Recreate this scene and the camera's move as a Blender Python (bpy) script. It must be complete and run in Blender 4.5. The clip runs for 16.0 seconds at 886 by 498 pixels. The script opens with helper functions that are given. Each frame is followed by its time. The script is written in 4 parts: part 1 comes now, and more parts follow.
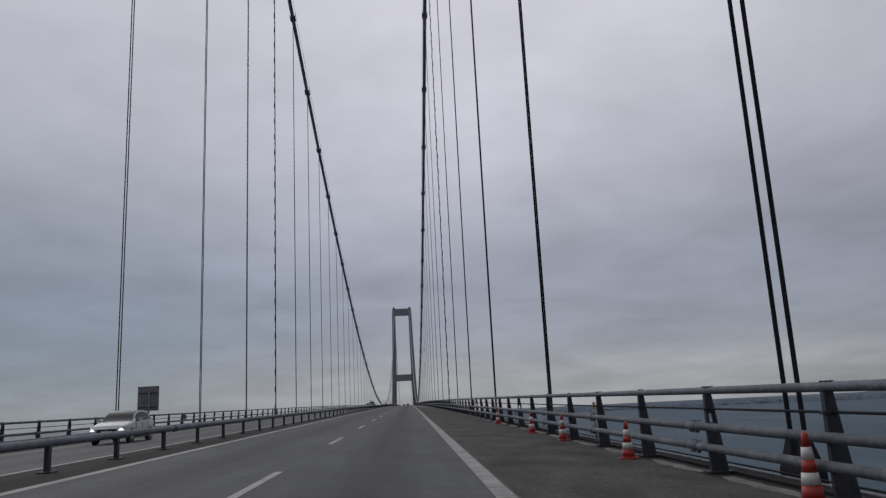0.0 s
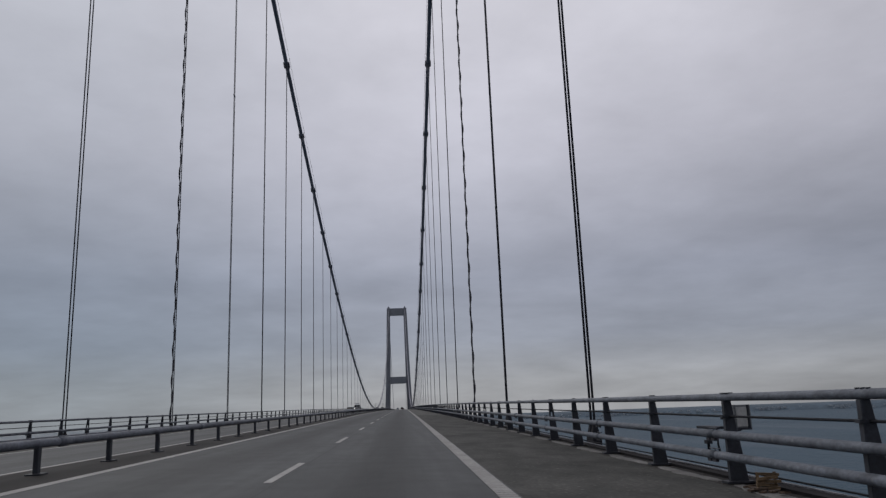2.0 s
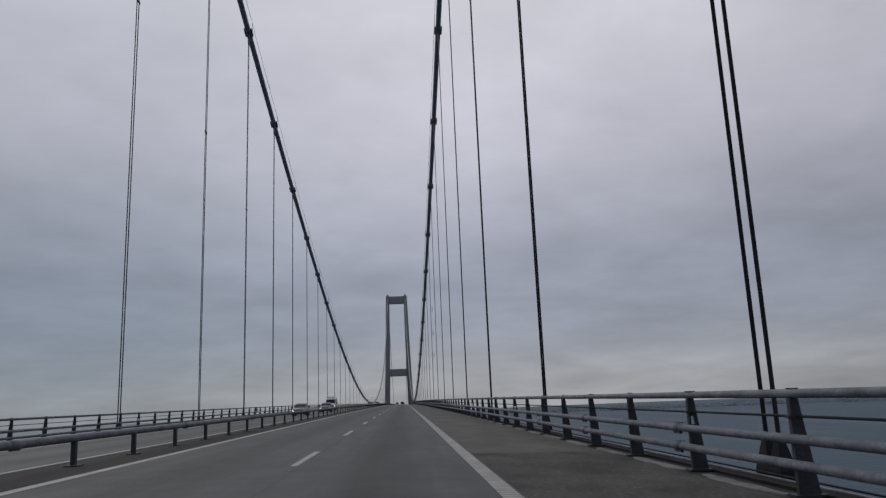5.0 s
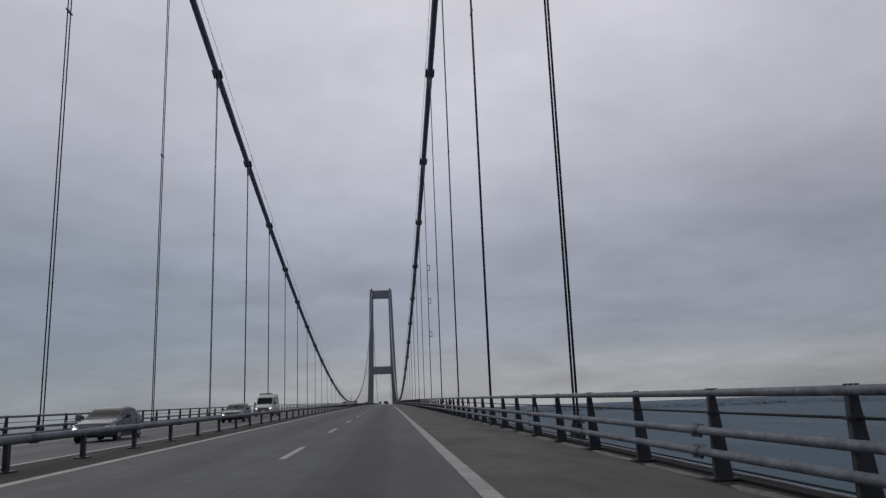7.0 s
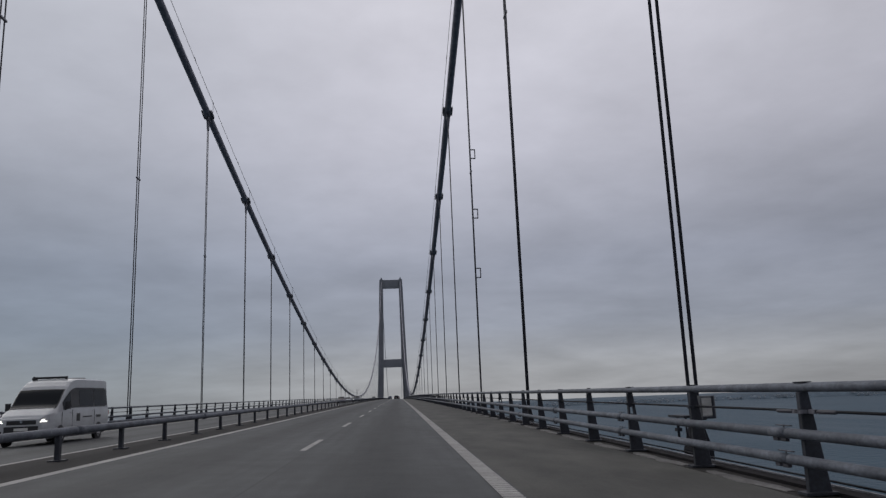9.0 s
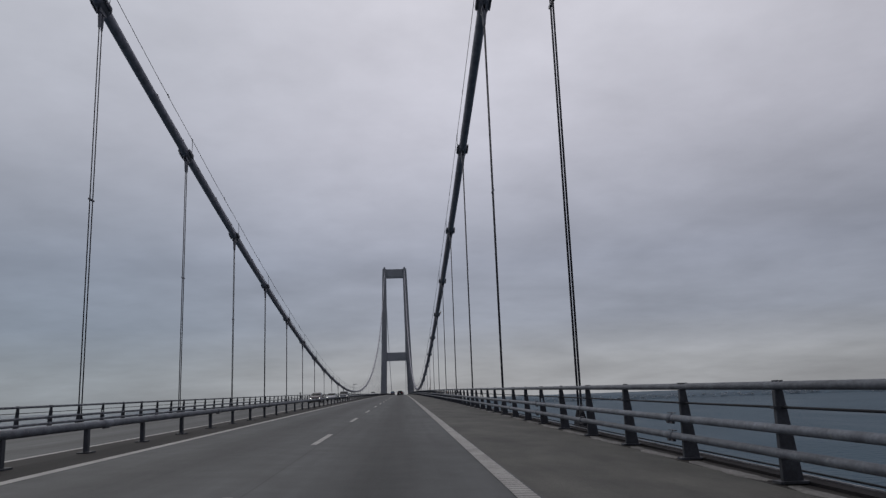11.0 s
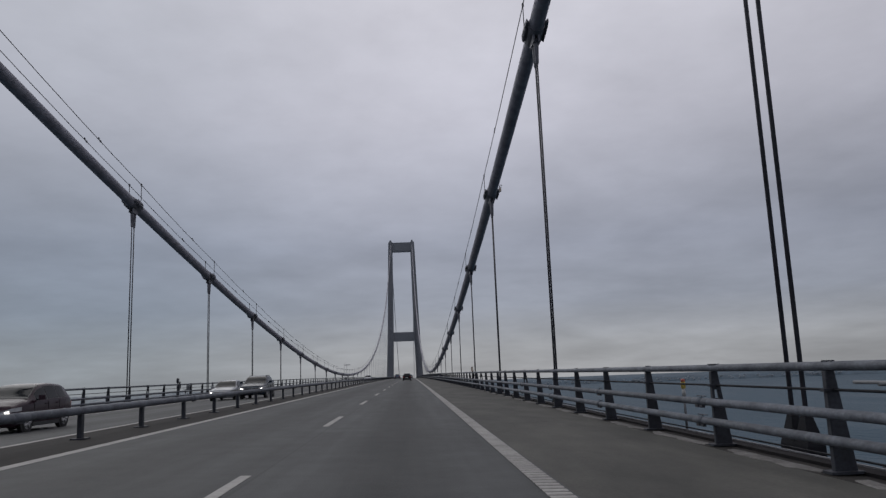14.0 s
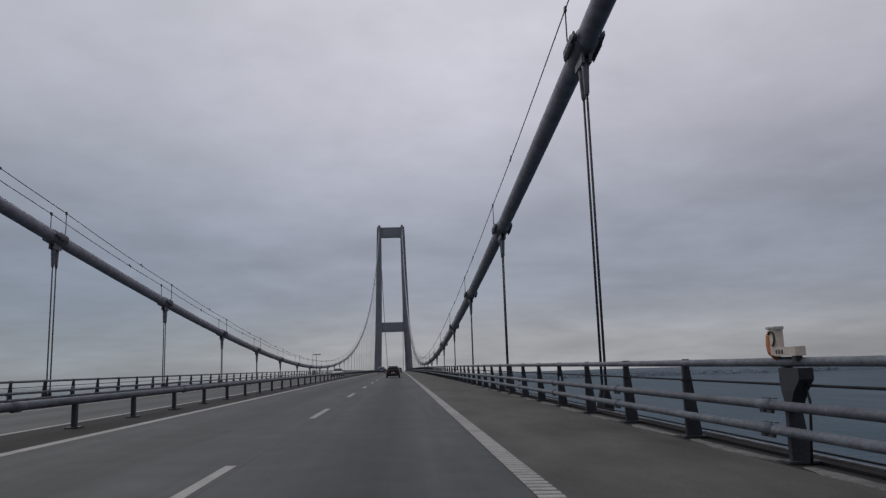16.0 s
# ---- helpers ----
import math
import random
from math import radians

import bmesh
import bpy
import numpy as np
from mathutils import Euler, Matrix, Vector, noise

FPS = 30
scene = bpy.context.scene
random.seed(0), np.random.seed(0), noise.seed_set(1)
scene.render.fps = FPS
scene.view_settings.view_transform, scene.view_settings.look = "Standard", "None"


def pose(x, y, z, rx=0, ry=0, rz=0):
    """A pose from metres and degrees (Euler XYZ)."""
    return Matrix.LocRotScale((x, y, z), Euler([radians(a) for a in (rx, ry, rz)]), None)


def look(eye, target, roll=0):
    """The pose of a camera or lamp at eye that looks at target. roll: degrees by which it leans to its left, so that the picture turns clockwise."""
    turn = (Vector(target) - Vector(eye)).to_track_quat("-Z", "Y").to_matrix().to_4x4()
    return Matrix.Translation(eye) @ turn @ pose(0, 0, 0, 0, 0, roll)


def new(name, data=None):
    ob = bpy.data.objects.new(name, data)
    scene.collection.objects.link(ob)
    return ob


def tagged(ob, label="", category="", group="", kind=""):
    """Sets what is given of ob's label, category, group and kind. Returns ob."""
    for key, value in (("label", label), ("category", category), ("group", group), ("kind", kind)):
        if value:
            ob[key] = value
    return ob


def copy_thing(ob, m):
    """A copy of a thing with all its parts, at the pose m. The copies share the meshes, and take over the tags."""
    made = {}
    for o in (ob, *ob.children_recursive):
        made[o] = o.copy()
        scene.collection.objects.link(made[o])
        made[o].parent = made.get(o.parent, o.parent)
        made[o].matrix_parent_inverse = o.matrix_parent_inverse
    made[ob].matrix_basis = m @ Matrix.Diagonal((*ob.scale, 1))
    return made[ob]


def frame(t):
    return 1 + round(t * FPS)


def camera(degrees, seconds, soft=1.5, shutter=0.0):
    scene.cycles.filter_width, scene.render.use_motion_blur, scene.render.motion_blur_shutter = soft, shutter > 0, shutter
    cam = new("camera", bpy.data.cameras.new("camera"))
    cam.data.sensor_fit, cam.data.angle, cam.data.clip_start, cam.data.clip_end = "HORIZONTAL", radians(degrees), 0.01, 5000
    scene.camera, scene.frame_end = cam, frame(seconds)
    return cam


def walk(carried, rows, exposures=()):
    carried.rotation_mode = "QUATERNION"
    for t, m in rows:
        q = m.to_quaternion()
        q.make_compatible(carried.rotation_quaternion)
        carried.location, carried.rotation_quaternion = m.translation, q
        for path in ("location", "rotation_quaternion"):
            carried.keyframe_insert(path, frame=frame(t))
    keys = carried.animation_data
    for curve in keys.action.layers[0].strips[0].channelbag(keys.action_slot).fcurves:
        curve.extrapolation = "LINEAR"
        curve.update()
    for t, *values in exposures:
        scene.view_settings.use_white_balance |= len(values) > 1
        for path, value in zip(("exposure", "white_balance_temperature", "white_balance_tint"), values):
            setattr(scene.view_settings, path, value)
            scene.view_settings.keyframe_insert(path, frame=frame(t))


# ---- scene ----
cam = camera(61.38, 16.0, soft=1.35)

# seconds, eye x y z, yaw to the left, pitch up, roll
PATH = [
    (0.0, 8.070, -13.695, -2.156, -3.108, 11.891, -2.886),
    (0.5, 7.992, 0.403, -2.022, -3.495, 12.153, -2.632),
    (1.0, 7.971, 14.577, -1.905, -3.210, 12.387, -2.451),
    (1.5, 7.901, 28.643, -1.739, -3.757, 12.021, -2.477),
    (2.0, 7.847, 42.881, -1.630, -3.436, 12.165, -2.238),
    (2.5, 7.786, 57.079, -1.499, -3.077, 12.276, -2.221),
    (3.0, 7.755, 71.303, -1.364, -3.689, 12.360, -2.331),
    (3.5, 7.701, 86.478, -1.252, -3.537, 11.766, -2.295),
    (4.0, 7.738, 100.693, -1.118, -3.384, 11.827, -2.402),
    (6.5, 7.922, 172.688, -0.540, -3.918, 11.505, -2.073),
    (7.0, 7.929, 187.188, -0.462, -4.588, 11.600, -2.255),
    (7.5, 7.950, 201.726, -0.367, -4.021, 11.637, -2.441),
    (8.0, 7.897, 216.293, -0.252, -3.643, 11.522, -2.063),
    (8.5, 7.874, 230.993, -0.174, -3.976, 11.470, -2.177),
    (9.0, 7.857, 245.632, -0.068, -3.772, 11.207, -2.271),
    (11.5, 7.733, 319.421, 0.345, -3.413, 10.773, -2.116),
    (12.0, 7.722, 334.279, 0.395, -3.444, 10.635, -2.050),
    (12.5, 7.719, 349.173, 0.479, -3.602, 10.512, -2.042),
    (13.0, 7.718, 363.960, 0.557, -3.326, 10.457, -2.146),
    (13.5, 7.707, 378.842, 0.606, -3.097, 9.902, -2.228),
    (14.0, 7.708, 393.708, 0.676, -2.819, 9.568, -2.258),
    (14.5, 7.702, 408.482, 0.738, -2.807, 9.351, -1.918),
    (15.0, 7.724, 423.387, 0.780, -3.496, 9.157, -1.967),
    (15.5, 7.752, 438.326, 0.829, -3.478, 9.012, -2.006),
    (16.0, 7.783, 453.129, 0.876, -3.580, 9.007, -1.855),
]


def aim(x, y, z, yaw, pitch, roll):
    a, b = radians(yaw), radians(pitch)
    way = Vector((-math.sin(a) * math.cos(b), math.cos(a) * math.cos(b), math.sin(b)))
    eye = Vector((x, y, z))
    return look(eye, eye + way * 10, roll)


walk(cam, [(r[0], aim(*r[1:])) for r in PATH], exposures=[(0.0, 0.0), (16.0, 0.0)])

# ---- world and sun ----
SUN_UP, SUN_TURN = 36.0, -42.0
THIN_UP, THIN_TURN = 34.0, 12.0


def make_world():
    w = bpy.data.worlds.new("overcast_sky")
    w.use_nodes = True
    scene.world = w
    nt = w.node_tree
    nt.nodes.clear()
    N, Lk = nt.nodes.new, nt.links.new
    out, bg = N("ShaderNodeOutputWorld"), N("ShaderNodeBackground")
    tc = N("ShaderNodeTexCoord")
    sep = N("ShaderNodeSeparateXYZ")
    Lk(tc.outputs["Generated"], sep.inputs[0])
    # cloud sheet seen from below: direction divided by its height
    add = N("ShaderNodeMath"); add.operation = "ADD"; add.inputs[1].default_value = 0.17
    mx = N("ShaderNodeMath"); mx.operation = "MAXIMUM"; mx.inputs[1].default_value = 0.0
    Lk(sep.outputs["Z"], mx.inputs[0]); Lk(mx.outputs[0], add.inputs[0])
    dx = N("ShaderNodeMath"); dx.operation = "DIVIDE"
    dy = N("ShaderNodeMath"); dy.operation = "DIVIDE"
    Lk(sep.outputs["X"], dx.inputs[0]); Lk(add.outputs[0], dx.inputs[1])
    Lk(sep.outputs["Y"], dy.inputs[0]); Lk(add.outputs[0], dy.inputs[1])
    comb = N("ShaderNodeCombineXYZ")
    Lk(dx.outputs[0], comb.inputs[0]); Lk(dy.outputs[0], comb.inputs[1])
    n1 = N("ShaderNodeTexNoise"); n1.inputs["Scale"].default_value = 0.75; n1.inputs["Detail"].default_value = 4.0
    n1.inputs["Roughness"].default_value = 0.5; n1.inputs["Distortion"].default_value = 0.3
    n2 = N("ShaderNodeTexNoise"); n2.inputs["Scale"].default_value = 2.9; n2.inputs["Detail"].default_value = 5.0; n2.inputs["Roughness"].default_value = 0.6
    Lk(comb.outputs[0], n1.inputs["Vector"]); Lk(comb.outputs[0], n2.inputs["Vector"])
    def by_height(stops):
        ramp = N("ShaderNodeValToRGB")
        Lk(mx.outputs[0], ramp.inputs[0])
        e = ramp.color_ramp.elements
        e[0].position, e[0].color = stops[0][0], (*stops[0][1], 1)
        e[1].position, e[1].color = stops[-1][0], (*stops[-1][1], 1)
        for p, c in stops[1:-1]:
            q = e.new(p); q.color = (*c, 1)
        return ramp.outputs[0]
    # the sheet is cooler and duller to the west, paler and warmer ahead and to the east
    west = by_height([(0.0, (0.262, 0.303, 0.346)), (0.035, (0.257, 0.298, 0.350)), (0.09, (0.225, 0.268, 0.340)), (0.17, (0.262, 0.299, 0.376)), (0.33, (0.430, 0.449, 0.519)), (0.55, (0.55, 0.567, 0.632)), (1.0, (0.64, 0.652, 0.70))])
    east = by_height([(0.0, (0.356, 0.365, 0.385)), (0.035, (0.347, 0.359, 0.388)), (0.09, (0.290, 0.312, 0.373)), (0.17, (0.318, 0.338, 0.410)), (0.33, (0.488, 0.489, 0.557)), (0.55, (0.622, 0.614, 0.672)), (1.0, (0.739, 0.717, 0.755))])
    across = N("ShaderNodeMapRange"); across.interpolation_type = "SMOOTHSTEP"
    across.inputs[1].default_value, across.inputs[2].default_value = -0.46, 0.03
    Lk(sep.outputs["X"], across.inputs[0])
    tone = N("ShaderNodeMix"); tone.data_type = "RGBA"
    Lk(across.outputs[0], tone.inputs[0]); Lk(west, tone.inputs[6]); Lk(east, tone.inputs[7])
    m1 = N("ShaderNodeMapRange"); m1.inputs[1].default_value, m1.inputs[2].default_value = 0.3, 0.7
    m1.inputs[3].default_value, m1.inputs[4].default_value = 0.83, 1.16
    m2 = N("ShaderNodeMapRange"); m2.inputs[1].default_value, m2.inputs[2].default_value = 0.3, 0.7
    m2.inputs[3].default_value, m2.inputs[4].default_value = 0.93, 1.07
    Lk(n1.outputs["Fac"], m1.inputs[0]); Lk(n2.outputs["Fac"], m2.inputs[0])
    m0 = N("ShaderNodeMath"); m0.operation = "MULTIPLY"
    Lk(m1.outputs[0], m0.inputs[0]); Lk(m2.outputs[0], m0.inputs[1])
    # a thinner, paler part of the cloud sheet
    dot = N("ShaderNodeVectorMath"); dot.operation = "DOT_PRODUCT"
    dot.inputs[1].default_value = (math.sin(radians(THIN_TURN)) * math.cos(radians(THIN_UP)), math.cos(radians(THIN_TURN)) * math.cos(radians(THIN_UP)), math.sin(radians(THIN_UP)))
    Lk(tc.outputs["Generated"], dot.inputs[0])
    m3 = N("ShaderNodeMapRange"); m3.interpolation_type = "SMOOTHSTEP"
    m3.inputs[1].default_value, m3.inputs[2].default_value = 0.55, 1.0
    m3.inputs[3].default_value, m3.inputs[4].default_value = 0.79, 1.09
    Lk(dot.outputs["Value"], m3.inputs[0])
    mm = N("ShaderNodeMath"); mm.operation = "MULTIPLY"
    Lk(m0.outputs[0], mm.inputs[0]); Lk(m3.outputs[0], mm.inputs[1])
    dull = N("ShaderNodeMapRange"); dull.interpolation_type = "SMOOTHSTEP"
    dull.inputs[1].default_value, dull.inputs[2].default_value = 0.2, 0.46
    dull.inputs[3].default_value, dull.inputs[4].default_value = 1.0, 0.905
    Lk(sep.outputs["X"], dull.inputs[0])
    md = N("ShaderNodeMath"); md.operation = "MULTIPLY"
    Lk(mm.outputs[0], md.inputs[0]); Lk(dull.outputs[0], md.inputs[1])
    sc = N("ShaderNodeVectorMath"); sc.operation = "SCALE"
    Lk(tone.outputs[2], sc.inputs[0]); Lk(md.outputs[0], sc.inputs["Scale"])
    sky = N("ShaderNodeTexSky")
    sky.sky_type, sky.sun_disc = "NISHITA", False
    sky.sun_elevation, sky.sun_rotation = radians(SUN_UP), radians(SUN_TURN)
    half = N("ShaderNodeVectorMath"); half.operation = "SCALE"; half.inputs["Scale"].default_value = 0.06
    Lk(sky.outputs[0], half.inputs[0])
    mix = N("ShaderNodeMix"); mix.data_type = "RGBA"; mix.inputs[0].default_value = 0.945
    Lk(half.outputs[0], mix.inputs[6]); Lk(sc.outputs[0], mix.inputs[7])
    Lk(mix.outputs[2], bg.inputs[0])
    bg.inputs[1].default_value = 1.0
    Lk(bg.outputs[0], out.inputs[0])


make_world()
sun = new("sun", bpy.data.lights.new("sun", "SUN"))
sun.data.energy, sun.data.angle, sun.data.color = 0.67, radians(60), (1.0, 0.97, 0.93)
sun.matrix_world = look((math.sin(radians(SUN_TURN)) * math.cos(radians(SUN_UP)) * 100, math.cos(radians(SUN_TURN)) * math.cos(radians(SUN_UP)) * 100,
                         math.sin(radians(SUN_UP)) * 100), (0, 0, 0))


# ---- materials ----
def material(name, base, rough=0.6, metal=0.0, vary=0.25, big=0.8, small=25.0, bump=0.15, tint=None, spot=0.0, along=1.0, random=0.0, gloss=0.5):
    """Painted, cast or worn surface: broad stains and fine grain, both in metres, and fine relief."""
    m = bpy.data.materials.new(name)
    m.use_nodes = True
    nt = m.node_tree
    b = nt.nodes["Principled BSDF"]
    N, Lk = nt.nodes.new, nt.links.new
    geo, mp = N("ShaderNodeNewGeometry"), N("ShaderNodeMapping")
    mp.inputs["Scale"].default_value = (1, along, 1)
    Lk(geo.outputs["Position"], mp.inputs[0])
    a, c = N("ShaderNodeTexNoise"), N("ShaderNodeTexNoise")
    a.inputs["Scale"].default_value, a.inputs["Detail"].default_value, a.inputs["Roughness"].default_value = big, 5, 0.6
    c.inputs["Scale"].default_value, c.inputs["Detail"].default_value = small, 3
    Lk(mp.outputs[0], a.inputs["Vector"]); Lk(mp.outputs[0], c.inputs["Vector"])
    mr = N("ShaderNodeMapRange")
    mr.inputs[1].default_value, mr.inputs[2].default_value = 0.3, 0.7
    mr.inputs[3].default_value, mr.inputs[4].default_value = 1 - vary, 1 + vary
    Lk(a.outputs["Fac"], mr.inputs[0])
    mr2 = N("ShaderNodeMapRange")
    mr2.inputs[1].default_value, mr2.inputs[2].default_value = 0.3, 0.7
    mr2.inputs[3].default_value, mr2.inputs[4].default_value = 1 - vary * 0.6, 1 + vary * 0.6
    Lk(c.outputs["Fac"], mr2.inputs[0])
    mul = N("ShaderNodeMath"); mul.operation = "MULTIPLY"
    Lk(mr.outputs[0], mul.inputs[0]); Lk(mr2.outputs[0], mul.inputs[1])
    fac = mul.outputs[0]
    if random:
        oi = N("ShaderNodeObjectInfo"); rr = N("ShaderNodeMapRange")
        rr.inputs[3].default_value, rr.inputs[4].default_value = 1 - random, 1 + random
        Lk(oi.outputs["Random"], rr.inputs[0])
        m3 = N("ShaderNodeMath"); m3.operation = "MULTIPLY"
        Lk(fac, m3.inputs[0]); Lk(rr.outputs[0], m3.inputs[1]); fac = m3.outputs[0]
    mixc = N("ShaderNodeMix"); mixc.data_type = "RGBA"
    mixc.inputs[6].default_value = (*base, 1)
    mixc.inputs[7].default_value = (*(tint or base), 1)
    Lk(a.outputs["Fac"], mixc.inputs[0])
    sc = N("ShaderNodeVectorMath"); sc.operation = "SCALE"
    Lk(mixc.outputs[2], sc.inputs[0]); Lk(fac, sc.inputs["Scale"])
    colour = sc.outputs[0]
    if spot:
        v = N("ShaderNodeTexVoronoi"); v.inputs["Scale"].default_value = 5.5
        Lk(geo.outputs["Position"], v.inputs["Vector"])
        r2 = N("ShaderNodeMapRange"); r2.inputs[1].default_value, r2.inputs[2].default_value = 0.05, 0.22
        r2.inputs[3].default_value, r2.inputs[4].default_value = spot, 0.0
        Lk(v.outputs["Distance"], r2.inputs[0])
        mm = N("ShaderNodeMix"); mm.data_type = "RGBA"; mm.inputs[7].default_value = (0.32, 0.31, 0.29, 1)
        Lk(r2.outputs[0], mm.inputs[0]); Lk(colour, mm.inputs[6]); colour = mm.outputs[2]
    Lk(colour, b.inputs["Base Color"])
    rg = N("ShaderNodeMapRange"); rg.inputs[3].default_value, rg.inputs[4].default_value = max(rough - 0.12, 0.02), min(rough + 0.12, 1)
    Lk(c.outputs["Fac"], rg.inputs[0]); Lk(rg.outputs[0], b.inputs["Roughness"])
    b.inputs["Metallic"].default_value = metal
    b.inputs["Specular IOR Level"].default_value = gloss
    if bump:
        bp = N("ShaderNodeBump"); bp.inputs["Strength"].default_value, bp.inputs["Distance"].default_value = bump, 0.01
        Lk(c.outputs["Fac"], bp.inputs["Height"]); Lk(bp.outputs[0], b.inputs["Normal"])
    return m


def asphalt(name, base, lanes):
    """Asphalt with stone grain, broad patches and the darker, oily band in the middle of each lane."""
    m = material(name, base, 0.74, gloss=0.32, vary=0.20, big=0.45, small=40, bump=0.6, along=0.3)
    nt = m.node_tree
    N, Lk = nt.nodes.new, nt.links.new
    b = nt.nodes["Principled BSDF"]
    src = b.inputs["Base Color"].links[0].from_socket
    geo, sep = N("ShaderNodeNewGeometry"), N("ShaderNodeSeparateXYZ")
    Lk(geo.outputs["Position"], sep.inputs[0])
    last = None
    for x, depth in lanes:
        d = N("ShaderNodeMath"); d.operation = "SUBTRACT"; d.inputs[1].default_value = x
        Lk(sep.outputs["X"], d.inputs[0])
        ab = N("ShaderNodeMath"); ab.operation = "ABSOLUTE"; Lk(d.outputs[0], ab.inputs[0])
        r = N("ShaderNodeMapRange"); r.interpolation_type = "SMOOTHSTEP"
        r.inputs[1].default_value, r.inputs[2].default_value = 0.1, 1.25
        r.inputs[3].default_value, r.inputs[4].default_value = 1 - depth, 1.0
        Lk(ab.outputs[0], r.inputs[0])
        if last is None:
            last = r.outputs[0]
        else:
            q = N("ShaderNodeMath"); q.operation = "MULTIPLY"; Lk(last, q.inputs[0]); Lk(r.outputs[0], q.inputs[1]); last = q.outputs[0]
    # paving seam beside the lane dashes
    d = N("ShaderNodeMath"); d.operation = "SUBTRACT"; d.inputs[1].default_value = 5.47
    Lk(sep.outputs["X"], d.inputs[0])
    ab = N("ShaderNodeMath"); ab.operation = "ABSOLUTE"; Lk(d.outputs[0], ab.inputs[0])
    r = N("ShaderNodeMapRange"); r.inputs[1].default_value, r.inputs[2].default_value = 0.012, 0.03
    r.inputs[3].default_value, r.inputs[4].default_value = 0.72, 1.0
    Lk(ab.outputs[0], r.inputs[0])
    # streaks drawn out by the wheels, and blotches
    mp = N("ShaderNodeMapping"); mp.inputs["Scale"].default_value = (1.0, 0.035, 1.0)
    Lk(geo.outputs["Position"], mp.inputs[0])
    st, bl = N("ShaderNodeTexNoise"), N("ShaderNodeTexNoise")
    st.inputs["Scale"].default_value, st.inputs["Detail"].default_value = 3.0, 4
    bl.inputs["Scale"].default_value, bl.inputs["Detail"].default_value = 1.3, 6
    Lk(mp.outputs[0], st.inputs["Vector"]); Lk(geo.outputs["Position"], bl.inputs["Vector"])
    for src_f, k in ((st.outputs["Fac"], 0.17), (bl.outputs["Fac"], 0.16)):
        q = N("ShaderNodeMapRange")
        q.inputs[1].default_value, q.inputs[2].default_value, q.inputs[3].default_value, q.inputs[4].default_value = 0.3, 0.7, 1 - k, 1 + k
        Lk(src_f, q.inputs[0])
        w = N("ShaderNodeMath"); w.operation = "MULTIPLY"; Lk(last, w.inputs[0]); Lk(q.outputs[0], w.inputs[1]); last = w.outputs[0]
    w = N("ShaderNodeMath"); w.operation = "MULTIPLY"; Lk(last, w.inputs[0]); Lk(r.outputs[0], w.inputs[1]); last = w.outputs[0]
    sc = N("ShaderNodeVectorMath"); sc.operation = "SCALE"
    Lk(src, sc.inputs[0]); Lk(last, sc.inputs["Scale"]); Lk(sc.outputs[0], b.inputs["Base Color"])
    return m


def water():
    m = bpy.data.materials.new("sea_water")
    m.use_nodes = True
    nt = m.node_tree
    N, Lk = nt.nodes.new, nt.links.new
    b = nt.nodes["Principled BSDF"]
    geo = N("ShaderNodeNewGeometry")
    big, mid = N("ShaderNodeTexNoise"), N("ShaderNodeTexNoise")
    big.inputs["Scale"].default_value, big.inputs["Detail"].default_value = 0.004, 6
    mid.inputs["Scale"].default_value, mid.inputs["Detail"].default_value = 0.12, 6
    Lk(geo.outputs["Position"], big.inputs["Vector"]); Lk(geo.outputs["Position"], mid.inputs["Vector"])
    r = N("ShaderNodeValToRGB")
    r.color_ramp.elements[0].position, r.color_ramp.elements[0].color = 0.3, (0.020, 0.051, 0.077, 1)
    r.color_ramp.elements[1].position, r.color_ramp.elements[1].color = 0.7, (0.034, 0.071, 0.100, 1)
    Lk(big.outputs["Fac"], r.inputs[0])
    # sky reflection and haze put into the colour west of the bridge; pale wind lanes
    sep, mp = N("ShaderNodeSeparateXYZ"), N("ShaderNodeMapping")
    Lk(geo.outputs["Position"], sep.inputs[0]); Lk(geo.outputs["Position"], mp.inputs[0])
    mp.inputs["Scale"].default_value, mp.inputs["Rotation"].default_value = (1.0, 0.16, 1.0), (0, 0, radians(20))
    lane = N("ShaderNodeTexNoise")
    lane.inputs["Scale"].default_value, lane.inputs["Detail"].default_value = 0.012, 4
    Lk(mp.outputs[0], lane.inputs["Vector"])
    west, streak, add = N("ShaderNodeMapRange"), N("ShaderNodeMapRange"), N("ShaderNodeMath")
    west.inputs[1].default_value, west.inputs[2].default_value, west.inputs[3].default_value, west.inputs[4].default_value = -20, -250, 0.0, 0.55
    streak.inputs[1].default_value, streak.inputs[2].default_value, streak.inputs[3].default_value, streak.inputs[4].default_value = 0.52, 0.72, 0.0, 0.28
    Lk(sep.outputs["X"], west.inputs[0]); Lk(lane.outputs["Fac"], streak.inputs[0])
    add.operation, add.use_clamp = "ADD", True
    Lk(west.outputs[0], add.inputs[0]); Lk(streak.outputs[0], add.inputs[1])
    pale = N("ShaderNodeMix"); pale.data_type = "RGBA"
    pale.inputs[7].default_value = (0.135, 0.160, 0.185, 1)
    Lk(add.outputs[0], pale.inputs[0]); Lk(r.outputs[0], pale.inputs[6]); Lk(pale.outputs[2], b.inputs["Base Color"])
    b.inputs["Roughness"].default_value = 0.45
    b.inputs["Specular IOR Level"].default_value = 0.11
    b.inputs["IOR"].default_value = 1.33
    bp = N("ShaderNodeBump"); bp.inputs["Strength"].default_value, bp.inputs["Distance"].default_value = 0.8, 2.5
    Lk(mid.outputs["Fac"], bp.inputs["Height"]); Lk(bp.outputs[0], b.inputs["Normal"])
    return m


